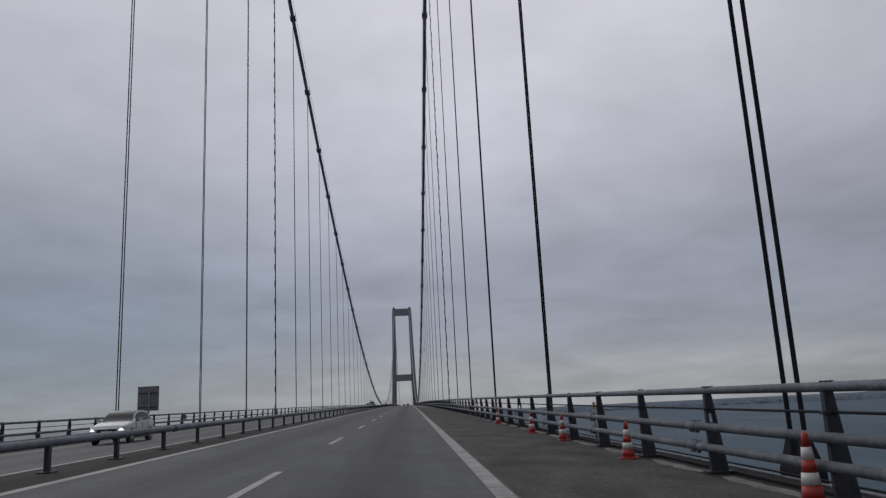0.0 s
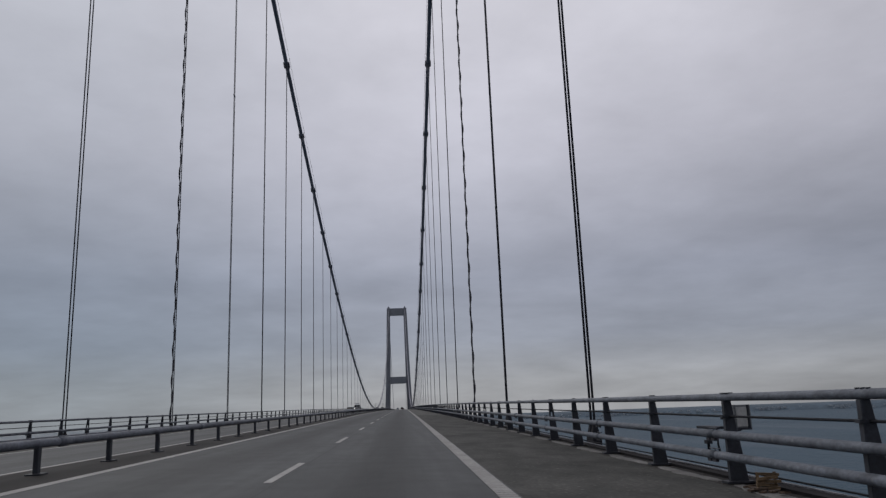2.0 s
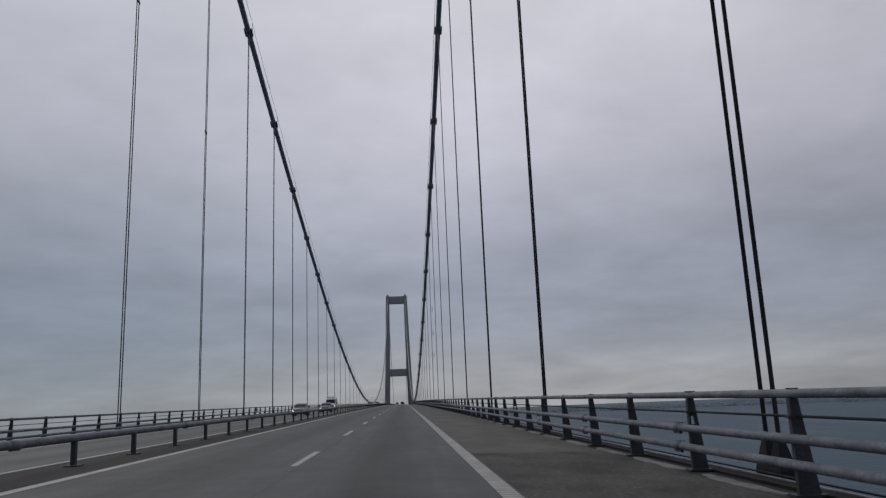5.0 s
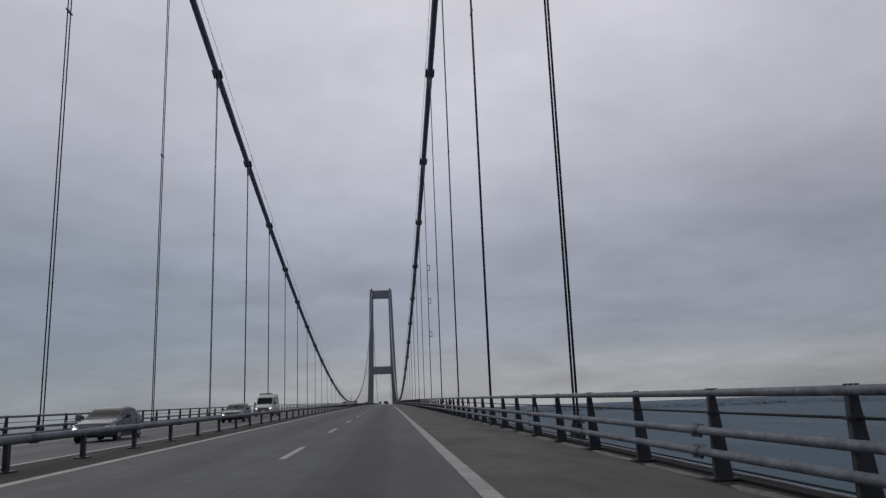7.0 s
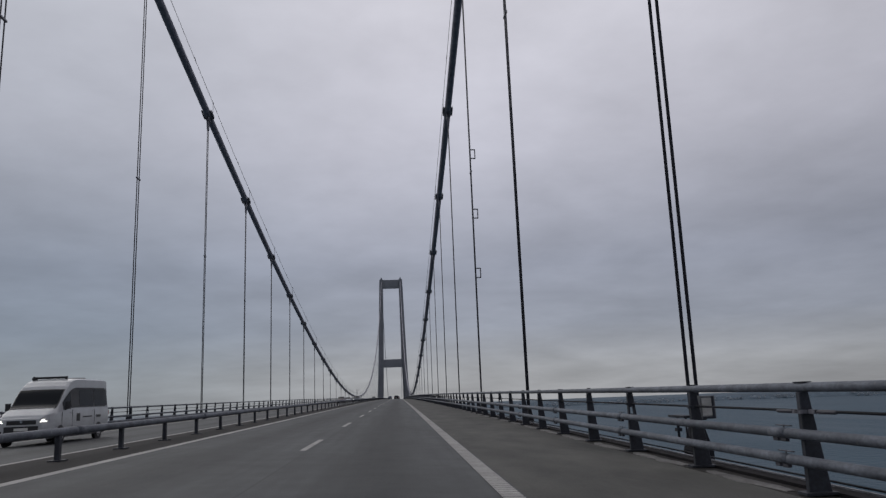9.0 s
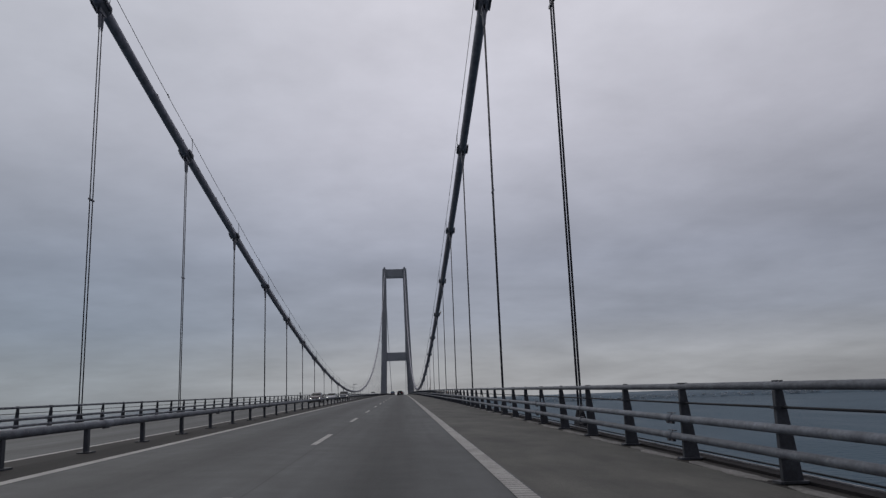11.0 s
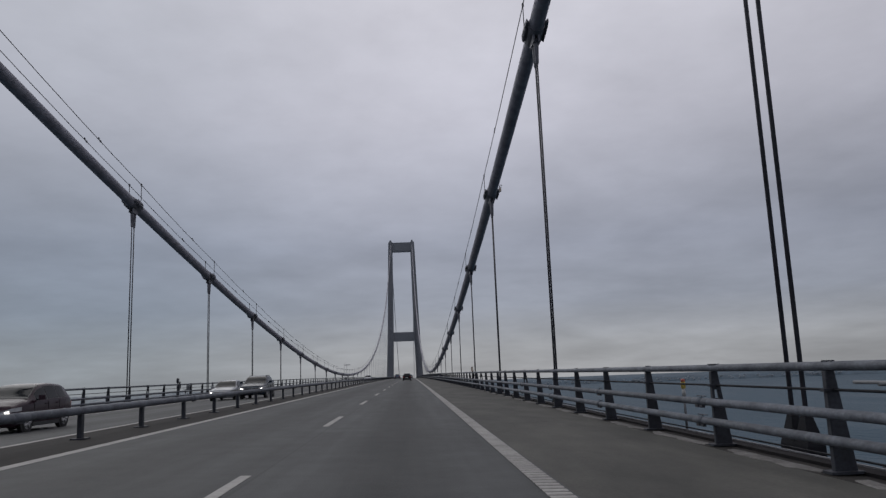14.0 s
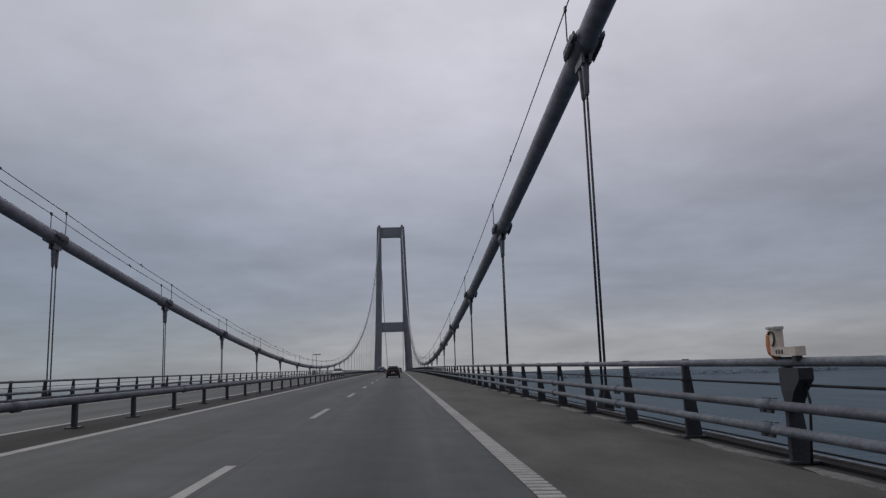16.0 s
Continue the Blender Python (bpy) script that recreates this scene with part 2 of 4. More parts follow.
def glow(name, colour, strength):
    m = bpy.data.materials.new(name)
    m.use_nodes = True
    b = m.node_tree.nodes["Principled BSDF"]
    b.inputs["Base Color"].default_value = (*colour, 1)
    b.inputs["Emission Color"].default_value = (*colour, 1)
    b.inputs["Emission Strength"].default_value = strength
    return m


M_ROAD = asphalt("road_asphalt", (0.055, 0.0575, 0.059), ((3.3, 0.40), (7.3, 0.50), (-3.3, 0.34), (-7.3, 0.40)))
M_SHOULDER = material("shoulder_asphalt", (0.060, 0.060, 0.056), 0.85, vary=0.34, big=0.8, small=30, bump=0.5, tint=(0.073, 0.070, 0.062), along=0.35, gloss=0.32)
M_SHOULDER_OLD = material("gritty_shoulder", (0.052, 0.051, 0.047), 0.9, vary=0.5, big=0.9, small=14, bump=0.6, spot=0.3, along=0.5, gloss=0.2)
M_MEDIAN = material("median_asphalt", (0.036, 0.034, 0.032), 0.9, gloss=0.15, vary=0.25, big=0.9, small=30, bump=0.5, along=0.3)
M_LINE = material("road_paint", (0.315, 0.308, 0.295), 0.7, gloss=0.3, vary=0.2, big=1.2, small=18, bump=0.2)
M_LIP = material("pale_lip_paint", (0.27, 0.27, 0.29), 0.7, gloss=0.2, vary=0.35, big=1.5, small=15, bump=0.2)
M_CONCRETE = material("worn_concrete", (0.155, 0.15, 0.145), 0.9, gloss=0.15, vary=0.4, big=2.2, small=18, bump=0.3, along=0.6)
M_STEEL = material("grey_painted_steel", (0.098, 0.113, 0.141), 0.62, 0.0, vary=0.4, spot=0.22, big=3.5, small=20, bump=0.3, tint=(0.104, 0.111, 0.126), along=0.6, gloss=0.3, random=0.16)
M_POST = material("dark_painted_steel", (0.028, 0.031, 0.040), 0.6, 0.0, gloss=0.35, vary=0.4, big=2.0, small=20, bump=0.1, random=0.12)
M_CABLE = material("cable_wrap_paint", (0.208, 0.207, 0.249), 0.6, 0.0, vary=0.25, big=1.6, small=9, bump=0.35, tint=(0.268, 0.267, 0.312), gloss=0.4)
M_CLAMP = material("clamp_cast_steel", (0.150, 0.151, 0.175), 0.6, 0.1, vary=0.3, big=2.0, small=14, bump=0.15)
M_HANGER = material("hanger_sheath", (0.052, 0.051, 0.062), 0.5, gloss=0.4, vary=0.25, big=1.0, small=12, bump=0.1, random=0.15)
M_KERB = material("dark_kerb_mastic", (0.024, 0.022, 0.023), 0.9, gloss=0.12, vary=0.35, big=1.3, small=25, bump=0.5, along=0.4)
M_SOCKET = material("socket_black_paint", (0.013, 0.014, 0.018), 0.7, gloss=0.15, vary=0.3, big=2.0, small=14, bump=0.15)
M_ROPE = material("steel_rope", (0.045, 0.047, 0.058), 0.6, 0.2, vary=0.1, big=2, small=30, bump=0.0)
M_TOWER = material("tower_concrete", (0.20, 0.21, 0.235), 0.85, vary=0.10, big=0.05, small=0.6, bump=0.2)
M_GIRDER = material("girder_paint", (0.15, 0.155, 0.17), 0.8, gloss=0.1, vary=0.12, big=0.2, small=5)
M_EDGE = material("deck_edge_paint", (0.08, 0.085, 0.10), 0.8, gloss=0.1, vary=0.2, big=0.6, small=9, along=0.4)
M_SEA = water()
M_RUBBER = material("tyre_rubber", (0.02, 0.02, 0.021), 0.8, vary=0.1)
M_GLASS = material("dark_car_glass", (0.007, 0.009, 0.012), 0.06, gloss=0.09, vary=0.05, bump=0.0)
M_TRIM = material("black_trim", (0.02, 0.02, 0.022), 0.5, vary=0.1)
M_ALLOY = material("wheel_alloy", (0.35, 0.35, 0.36), 0.35, 0.8, vary=0.1)
M_LAMP_ON = glow("headlamp_lit", (1.0, 0.96, 0.88), 2.5)
M_LENS = material("lamp_lens", (0.48, 0.49, 0.51), 0.12, vary=0.05, bump=0.0)
M_CHROME = material("chrome_trim", (0.55, 0.56, 0.58), 0.15, 1.0, vary=0.05, bump=0.0)
M_TAIL = material("tail_lens", (0.25, 0.012, 0.01), 0.2, vary=0.05, bump=0.0)
M_PLATE = material("pale_plate", (0.6, 0.6, 0.58), 0.5, vary=0.05)
M_CONE = material("cone_red", (0.34, 0.028, 0.02), 0.5, vary=0.2, big=6, small=30)
M_CONE_BAND = material("cone_white_band", (0.62, 0.6, 0.57), 0.4, vary=0.15, big=6, small=30)
M_GALV = material("galvanised_sheet", (0.16, 0.165, 0.175), 0.5, 0.3, vary=0.2, big=2.5, small=20)
M_CASE = material("pale_cabinet_paint", (0.42, 0.42, 0.41), 0.5, vary=0.15, big=4, small=20)
M_BEIGE = material("beige_housing", (0.55, 0.48, 0.41), 0.5, vary=0.15, big=5, small=30)
M_ORANGE = material("orange_housing", (0.50, 0.17, 0.06), 0.5, vary=0.2, big=6, small=30)
M_YELLOW = material("yellow_marker", (0.48, 0.36, 0.09), 0.5, vary=0.15, big=6, small=30)
M_RED_CAP = material("red_marker", (0.42, 0.10, 0.08), 0.5, vary=0.15, big=6, small=30)
# distance haze is put into the blue of this base colour
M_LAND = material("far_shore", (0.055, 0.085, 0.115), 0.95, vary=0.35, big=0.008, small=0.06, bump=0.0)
M_TOWN = material("far_walls", (0.34, 0.37, 0.40), 0.9, vary=0.3, big=0.02, small=0.2, bump=0.0)


# ---- mesh tools ----
class Geo:
    """Points and faces of one mesh; smooth faces are marked as they are added."""

    def __init__(self):
        self.v, self.f, self.s = [], [], []

    def face(self, ids, smooth=False):
        self.f.append(ids)
        self.s.append(smooth)

    def box(self, x, y, z, sx, sy, sz, bevel=0.0, m=None):
        """A box about its centre, its upright edges cut by bevel."""
        hx, hy, hz = sx / 2, sy / 2, sz / 2
        if bevel:
            k = bevel
            ring = [(-hx + k, -hy), (hx - k, -hy), (hx, -hy + k), (hx, hy - k), (hx - k, hy), (-hx + k, hy), (-hx, hy - k), (-hx, -hy + k)]
        else:
            ring = [(-hx, -hy), (hx, -hy), (hx, hy), (-hx, hy)]
        self.prism([(x + a, y + b) for a, b in ring], z - hz, z + hz, m)
        return self

    def prism(self, ring, z0, z1, m=None):
        """A counter-clockwise ring in x and y, between two heights."""
        n, o = len(ring), len(self.v)
        pts = [Vector((a, b, z0)) for a, b in ring] + [Vector((a, b, z1)) for a, b in ring]
        self.v += [tuple(m @ p) if m else tuple(p) for p in pts]
        self.face([o + n - 1 - i for i in range(n)])
        self.face([o + n + i for i in range(n)])
        for i in range(n):
            j = (i + 1) % n
            self.face([o + i, o + j, o + n + j, o + n + i])
        return self

    def loft(self, rings, close=True, smooth=False):
        """Rings of equally many points, joined in order, with caps."""
        n, o = len(rings[0]), len(self.v)
        for r in rings:
            self.v += [tuple(p) for p in r]
        for k in range(len(rings) - 1):
            for i in range(n):
                j = (i + 1) % n
                self.face([o + k * n + i, o + k * n + j, o + (k + 1) * n + j, o + (k + 1) * n + i], smooth)
        if close:
            self.face([o + n - 1 - i for i in range(n)])
            e = o + (len(rings) - 1) * n
            self.face([e + i for i in range(n)])
        return self

    def tube(self, pts, r, n=8, close=True):
        """A round bar along points; r is one radius or one for each point."""
        pts = [Vector(p) for p in pts]
        rings, side = [], None
        for i, p in enumerate(pts):
            d = (pts[min(i + 1, len(pts) - 1)] - pts[max(i - 1, 0)]).normalized()
            if side is None:
                side = d.cross(Vector((0, 0, 1)) if abs(d.z) < 0.9 else Vector((1, 0, 0))).normalized()
            side = (side - d * side.dot(d)).normalized()
            up = side.cross(d)
            q = r[i] if isinstance(r, (list, tuple)) else r
            rings.append([p + (side * math.cos(t) + up * math.sin(t)) * q for t in (2 * math.pi * k / n for k in range(n))])
        return self.loft(rings, close, True)

    def mesh(self, name, mat):
        me = bpy.data.meshes.new(name)
        me.from_pydata(self.v, [], self.f)
        me.polygons.foreach_set("use_smooth", self.s)
        bm = bmesh.new()
        bm.from_mesh(me)
        bmesh.ops.recalc_face_normals(bm, faces=bm.faces)
        bm.to_mesh(me)
        bm.free()
        me.materials.append(mat)
        return me


def part(name, geo, mat, parent, label=""):
    """One mesh object under a thing or a part; geo is a Geo or a mesh that is shared."""
    ob = new(name, geo.mesh(name, mat) if isinstance(geo, Geo) else geo)
    ob.parent = parent
    if parent:
        ob.matrix_parent_inverse = Matrix.Identity(4)
    if label:
        ob["label"] = label
    return ob


def thing(name, label, category, m=None, group="", kind=""):
    ob = tagged(new(name), label, category, group, kind)
    if m is not None:
        ob.matrix_basis = m
    return ob


def setting(name, geo, mat, label, category):
    return tagged(part(name, geo, mat, None), label, category, kind="structure")


# ---- plan of the bridge: x across from its middle, y along, z up from the crown at midspan ----
MID, CREST, FALL = 667.2, 7.192e-6, 0.028
CABLE_X, CABLE_LOW, CABLE_CURVE = 15.10, 2.064, 3.0774e-4
TOWER_Y, SPAN = MID + 775.0, 775.0
LINE_L, DASH_X, RAIL_X = 1.17, 5.31, 13.52


def crown(y):
    return -CREST * (y - MID) ** 2


def deck_z(x, y):
    return crown(y) - FALL * abs(x)


def grade(y):
    return math.degrees(math.atan(-2 * CREST * (y - MID)))


def cable_z(y):
    return CABLE_LOW + CABLE_CURVE * (y - MID) ** 2


def strip(x0, x1, lift=0.0, y0=-700.0, y1=2300.0, step=12.0, thick=0.0, across=1):
    """A sheet of deck between two x, following the crown and the crossfall."""
    g = Geo()
    n = max(1, round((y1 - y0) / step))
    xs = [x0 + (x1 - x0) * i / across for i in range(across + 1)]
    for k in range(n + 1):
        y = y0 + (y1 - y0) * k / n
        g.v += [(x, y, deck_z(x, y) + lift) for x in xs]
        if thick:
            g.v += [(x, y, deck_z(x, y) + lift - thick) for x in xs]
    w = len(xs) * (2 if thick else 1)
    for k in range(n):
        for i in range(across):
            a = k * w + i
            g.face([a, a + 1, a + w + 1, a + w])
            if thick:
                b = a + len(xs)
                g.face([b, b + w, b + w + 1, b + 1])
        if thick:
            a, b = k * w, k * w + len(xs)
            g.face([a, a + w, b + w, b])
            a, b = k * w + across, k * w + len(xs) + across
            g.face([a, b, b + w, a + w])
    return g


# ---- sea and far shore ----
def sea():
    g = Geo()
    rings = [0, 150, 400, 900, 1800, 2900, 4000, 4850]
    heights = [-56, -56, -56, -56, -56, -55.5, -50, -40.5]
    n = 96
    g.v.append((0, 230, -56))
    for r, z in zip(rings[1:], heights[1:]):
        g.v += [(r * math.cos(2 * math.pi * i / n), 230 + r * math.sin(2 * math.pi * i / n), z) for i in range(n)]
    for i in range(n):
        g.face([0, 1 + i, 1 + (i + 1) % n])
    for k in range(len(rings) - 2):
        for i in range(n):
            a, b = 1 + k * n + i, 1 + k * n + (i + 1) % n
            g.face([a, b, b + n, a + n])
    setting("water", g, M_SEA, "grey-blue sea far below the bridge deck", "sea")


def shore_far(u):
    return 3000 - 400 * noise.noise((u * 4, 3.1, 0)) + 700 * max(0, 0.35 - u)


def shore():
    """Low wooded coast with headlands across the water, the haze put into its blue colour."""
    g = Geo()
    n = 120
    rows = []
    for i in range(n + 1):
        u = i / n
        a = radians(2 + 70 * u)
        far = shore_far(u)
        h = 19 + 6 * noise.noise((u * 9, 0, 5)) + 10 * u + 3 * noise.noise((u * 60, 0, 9))
        h *= min(1, u * 12)
        ring = []
        for dr, dz in ((0, -57), (25, -53), (60, -56 + h * 0.7), (160, -56 + h), (420, -56 + h * 1.1), (800, -57)):
            r = far + dr
            ring.append((r * math.sin(a), 230 + r * math.cos(a), dz))
        rows.append(ring)
    w = len(rows[0])
    for ring in rows:
        g.v += ring
    for k in range(n):
        for i in range(w - 1):
            a = k * w + i
            g.face([a, a + w, a + w + 1, a + 1], True)
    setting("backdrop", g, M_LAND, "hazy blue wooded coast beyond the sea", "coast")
    # white farms and small towns on the coast, too far to tell apart
    t = Geo()
    random.seed(11)
    for k in range(240):
        u = min(0.95, max(0.05, random.choice((0.14, 0.2, 0.24, 0.31, 0.36, 0.44, 0.52)) + random.gauss(0, 0.018)))
        a = radians(2 + 70 * u)
        far = shore_far(u) + random.uniform(5, 55)
        w = random.uniform(4, 13)
        t.box(0, 0, 0, w, 6, random.uniform(2, 4), 0, Matrix.Translation((far * math.sin(a), 230 + far * math.cos(a), -52 + random.uniform(-1, 13))) @ pose(0, 0, 0, 0, 0, -math.degrees(a)))
    tagged(part("far_building", t, M_TOWN, None), "pale scattered houses on the distant coast", "houses", kind="stuff")


sea()
shore()


# ---- deck ----
def deck():
    g = Geo()
    for k in range(126):
        y = -700 + 24 * k
        c = crown(y)
        g.v += [(-14.75, y, c - 0.47), (0, y, c - 0.09), (14.75, y, c - 0.47), (15.6, y, c - 0.75), (15.6, y, c - 1.0), (10.5, y, c - 4.3), (-10.5, y, c - 4.3),
                (-15.6, y, c - 1.0), (-15.6, y, c - 0.75)]
    for k in range(125):
        for i in range(9):
            j = (i + 1) % 9
            g.face([k * 9 + i, k * 9 + j, k * 9 + 9 + j, k * 9 + 9 + i])
    setting("bridge_girder", g, M_GIRDER, "pale grey streamlined steel box girder under the road", "girder")
    for side in (1, -1):
        a, b = sorted((side * 1.08, side * 9.62))
        setting("road", strip(a, b, across=4), M_ROAD, "grey asphalt carriageway with two lanes", "road")
        for y0, y1, mat, lab in ((-700, 150, M_SHOULDER_OLD, "dark gritty asphalt hard shoulder"), (150, 2300, M_SHOULDER, "brown-grey asphalt hard shoulder")):
            a, b = sorted((side * 9.62, side * 13.27))
            setting("hard_shoulder", strip(a, b, y0=y0, y1=y1), mat, lab, "shoulder")
        a, b = sorted((side * 13.27, side * 13.76))
        setting("edge_strip", strip(a, b, 0.004, thick=0.1), M_MEDIAN, "dark mastic strip under the guard rail", "gutter strip")
        a, b = sorted((side * 13.76, side * 14.075))
        setting("kerb", strip(a, b, 0.055, thick=0.3), M_KERB, "dark low kerb along the deck edge", "kerb")
        a, b = sorted((side * 14.075, side * 14.12))
        setting("kerb_lip", strip(a, b, 0.078, thick=0.3), M_LIP, "pale steel lip on the kerb", "kerb")
        a, b = sorted((side * 14.12, side * 14.78))
        setting("deck_edge", strip(a, b, -0.16, thick=0.12), M_EDGE, "pale grey outer edge of the bridge deck", "deck edge")
    setting("median", strip(-1.08, 1.08, across=2), M_MEDIAN, "dark brown asphalt strip under the centre barrier", "median")


deck()


def mortar_skirts():
    """Worn pale mortar between the feet of the rail posts, its road edge ragged."""
    for side in (1, -1):
        g = Geo()
        random.seed(21)
        for k in range(-4, 165):
            y0, y1 = 4 * k + 0.22 + random.uniform(0, 0.25), 4 * k + 3.75 - random.uniform(0, 0.5)
            n, o = 9, len(g.v)
            for i in range(n + 1):
                y = y0 + (y1 - y0) * i / n
                end = min(1, 3.2 * min(i, n - i) / n + 0.25)
                a = 13.40 - (0.15 + random.uniform(-0.05, 0.06)) * end
                b = 13.52 + random.uniform(-0.03, 0.04)
                for x, h in ((a, 0.003), (a + 0.02, 0.016), (b, 0.016), (b + 0.01, 0.003)):
                    g.v.append((side * x, y, deck_z(x, y) + h))
            for i in range(n):
                for j in range(3):
                    p = o + 4 * i + j
                    g.face([p, p + 1, p + 5, p + 4])
        tagged(part("mortar_skirt", g, M_CONCRETE, None), "ragged pale mortar patches between the rail posts", "mortar", kind="stuff")


mortar_skirts()


# ---- road markings ----
def markings():
    for side in (1, -1):
        a, b = sorted((side * (LINE_L - 0.11), side * (LINE_L + 0.13)))
        setting("edge_line", strip(a, b, 0.005), M_LINE, "thin white inner edge line on the asphalt", "road marking")
        a, b = sorted((side * 9.26, side * 9.57))
        if side < 0:
            setting("edge_line", strip(a, b, 0.005), M_LINE, "white outer edge line on the asphalt", "road marking")
        else:
            setting("edge_line", strip(a, b, 0.005, y0=634.0), M_LINE, "broad white outer edge line on the asphalt", "road marking")
            g = Geo()
            for k in range(2600):
                y = -16 + 0.25 * k
                o = len(g.v)
                z0, z1 = [deck_z(x, y) for x in (a, b)]
                for yy, dz in ((y, 0.003), (y + 0.02, 0.014), (y + 0.150, 0.014), (y + 0.170, 0.003)):
                    g.v += [(a, yy, z0 + dz), (b, yy, z1 + dz)]
                for i in range(3):
                    g.face([o + 2 * i, o + 2 * i + 1, o + 2 * i + 3, o + 2 * i + 2])
            tagged(part("rumble_rib", g, M_LINE, None), "raised white ribs of the profiled edge line", "road marking", kind="stuff")
    master = None
    for k in range(-3, 110):
        y1 = 2.6 + 14.9 * k
        if master is None:
            g = Geo()
            g.box(0, -2.4, 0.0, 0.16, 4.8, 0.008, 0.02)
            master = g.mesh("lane_dash", M_LINE)
        ob = part("lane_dash", master, None, None)
        ob.matrix_basis = pose(DASH_X, y1, deck_z(DASH_X, y1) + 0.003, grade(y1), math.degrees(math.atan(FALL)), 0)
        tagged(ob, "short white dash between the lanes", "road marking", "lane dashes", "structure")


markings()


# ---- guard rails at the deck edges: bays of 24 m with six posts ----
def post_mesh(hole):
    """Tapered plate post: its inner edge upright, its outer edge sloping; the middle one of a bay has a slot."""
    g = Geo()
    t = 0.055
    inner = lambda z: -0.10 + 0.012 * z
    outer = lambda z: 0.22 - 0.17 * z / 1.38

    def slab(z0, z1, a0, b0, a1, b1):
        k = 0.012
        rings = []
        for z, a, b in ((z0, a0, b0), (z1, a1, b1)):
            rings.append([(a, -t + k, z), (a + k, -t, z), (b - k, -t, z), (b, -t + k, z), (b, t - k, z), (b - k, t, z), (a + k, t, z), (a, t - k, z)])
        g.loft(rings)
    if hole:
        z0, z1 = 0.88, 1.04
        slab(0.03, z0, inner(0), outer(0), inner(z0), outer(z0))
        slab(z0, z1, inner(z0), inner(z0) + 0.05, inner(z1), inner(z1) + 0.05)
        slab(z0, z1, outer(z0) - 0.06, outer(z0), outer(z1) - 0.06, outer(z1))
        slab(z1, 1.38, inner(z1), outer(z1), inner(1.38), outer(1.38))
    else:
        slab(0.03, 1.38, inner(0), outer(0), inner(1.38), outer(1.38))
    return g.mesh("post", M_POST)


RAILS = (("top_rail", 0.0, 1.445, 0.066), ("middle_rail", -0.15, 0.81, 0.072), ("lower_rail", -0.16, 0.452, 0.074))


def guard_rail_bay(fine):
    bay = thing("guard_rail", "grey steel guard rail with three tubes on dark posts", "guard rail", group="guard rail bays along the deck edge", kind="")
    plain, slotted = post_mesh(False), post_mesh(True)
    foot = Geo().box(0.04, 0, 0.018, 0.46, 0.30, 0.036, 0.03).mesh("base_plate", M_POST)
    cap = Geo().box(0, 0, 1.517, 0.10, 0.34, 0.014, 0.01).mesh("cap_plate", M_POST)
    bolt = Geo().tube([(0, 0, 1.50), (0, 0, 1.527)], 0.030, 6).mesh("cap_bolt", M_POST)
    g = Geo().box(-0.02, 0, 1.12, 0.22, 0.15, 0.045, 0.02)
    eye = g.mesh("wire_eye", M_POST)
    for k in range(6):
        y = 4 * k
        p = part("post", slotted if k == 0 else plain, None, bay)
        p.location = (0, y, 0)
        if fine:
            q = part("base_plate", foot, None, p)
            if k % 2:
                for i in (-1, 0, 1):
                    part("cap_bolt", bolt, None, p).location = (0, 0.115 * i, 0)
            else:
                part("cap_plate", cap, None, p)
            part("wire_eye", eye, None, p)
    for name, x, z, r in RAILS:
        g = Geo().tube([(x, -0.02 + 4 * i, z) for i in range(7)], r, 12 if fine else 6, False)
        part(name, g, M_STEEL, bay)
    if fine:
        g = Geo().tube([(0.0, 0, 1.12), (0.0, 8, 1.115), (0.0, 16, 1.12), (0.0, 24, 1.12)], 0.021, 5, False)
        part("wire", g, M_SOCKET, bay, "thin dark steel wire")
        for name, x, z, r in RAILS[1:]:
            g = Geo()
            g.tube([(x, -0.24, z), (x, 0.24, z)], r + 0.0015, 12)
            sleeve = g.mesh("sleeve", M_STEEL)
            g = Geo()
            g.box(x + 0.02, -0.10, z + r + 0.030, 0.05, 0.40, 0.014, 0.005)
            g.box(x + 0.02, -0.10, z + r + 0.016, 0.012, 0.02, 0.05)
            g.box(x + 0.02, -0.09, z - r - 0.020, 0.06, 0.17, 0.06, 0.01)
            g.box(x + 0.02, 0.13, z - r - 0.020, 0.06, 0.15, 0.06, 0.01)
            clip = g.mesh("clamp_plate", M_HANGER)
            for y in (0.50, 8.50, 16.50):
                q = part("sleeve", sleeve, None, bay)
                q.location = (0, y, 0)
                part("clamp_plate", clip, None, q)
        g = Geo().tube([(0.52, 0, 0.10), (0.52, 12, 0.095), (0.52, 24, 0.10)], 0.018, 5, False)
        part("service_cable", g, M_SOCKET, bay, "black cable just above the kerb")
    return bay


def guard_rails():
    near, far = guard_rail_bay(True), guard_rail_bay(False)
    for side in (1, -1):
        for n in range(-3, 60):
            y = 24.0 * n + (0 if side > 0 else 24.0)
            mid = 24.0 * n + 12.0
            src = near if n < 33 else far
            z = deck_z(RAIL_X, 24.0 * n if side > 0 else 24.0 * n + 24.0) + (0.022 if side > 0 else -0.03)
            m = pose(side * RAIL_X, y, z, grade(mid) * side, 0, 0 if side > 0 else 180)
            copy_thing(src, m)
    for master in (near, far):
        for o in list(master.children_recursive) + [master]:
            bpy.data.objects.remove(o)


guard_rails()


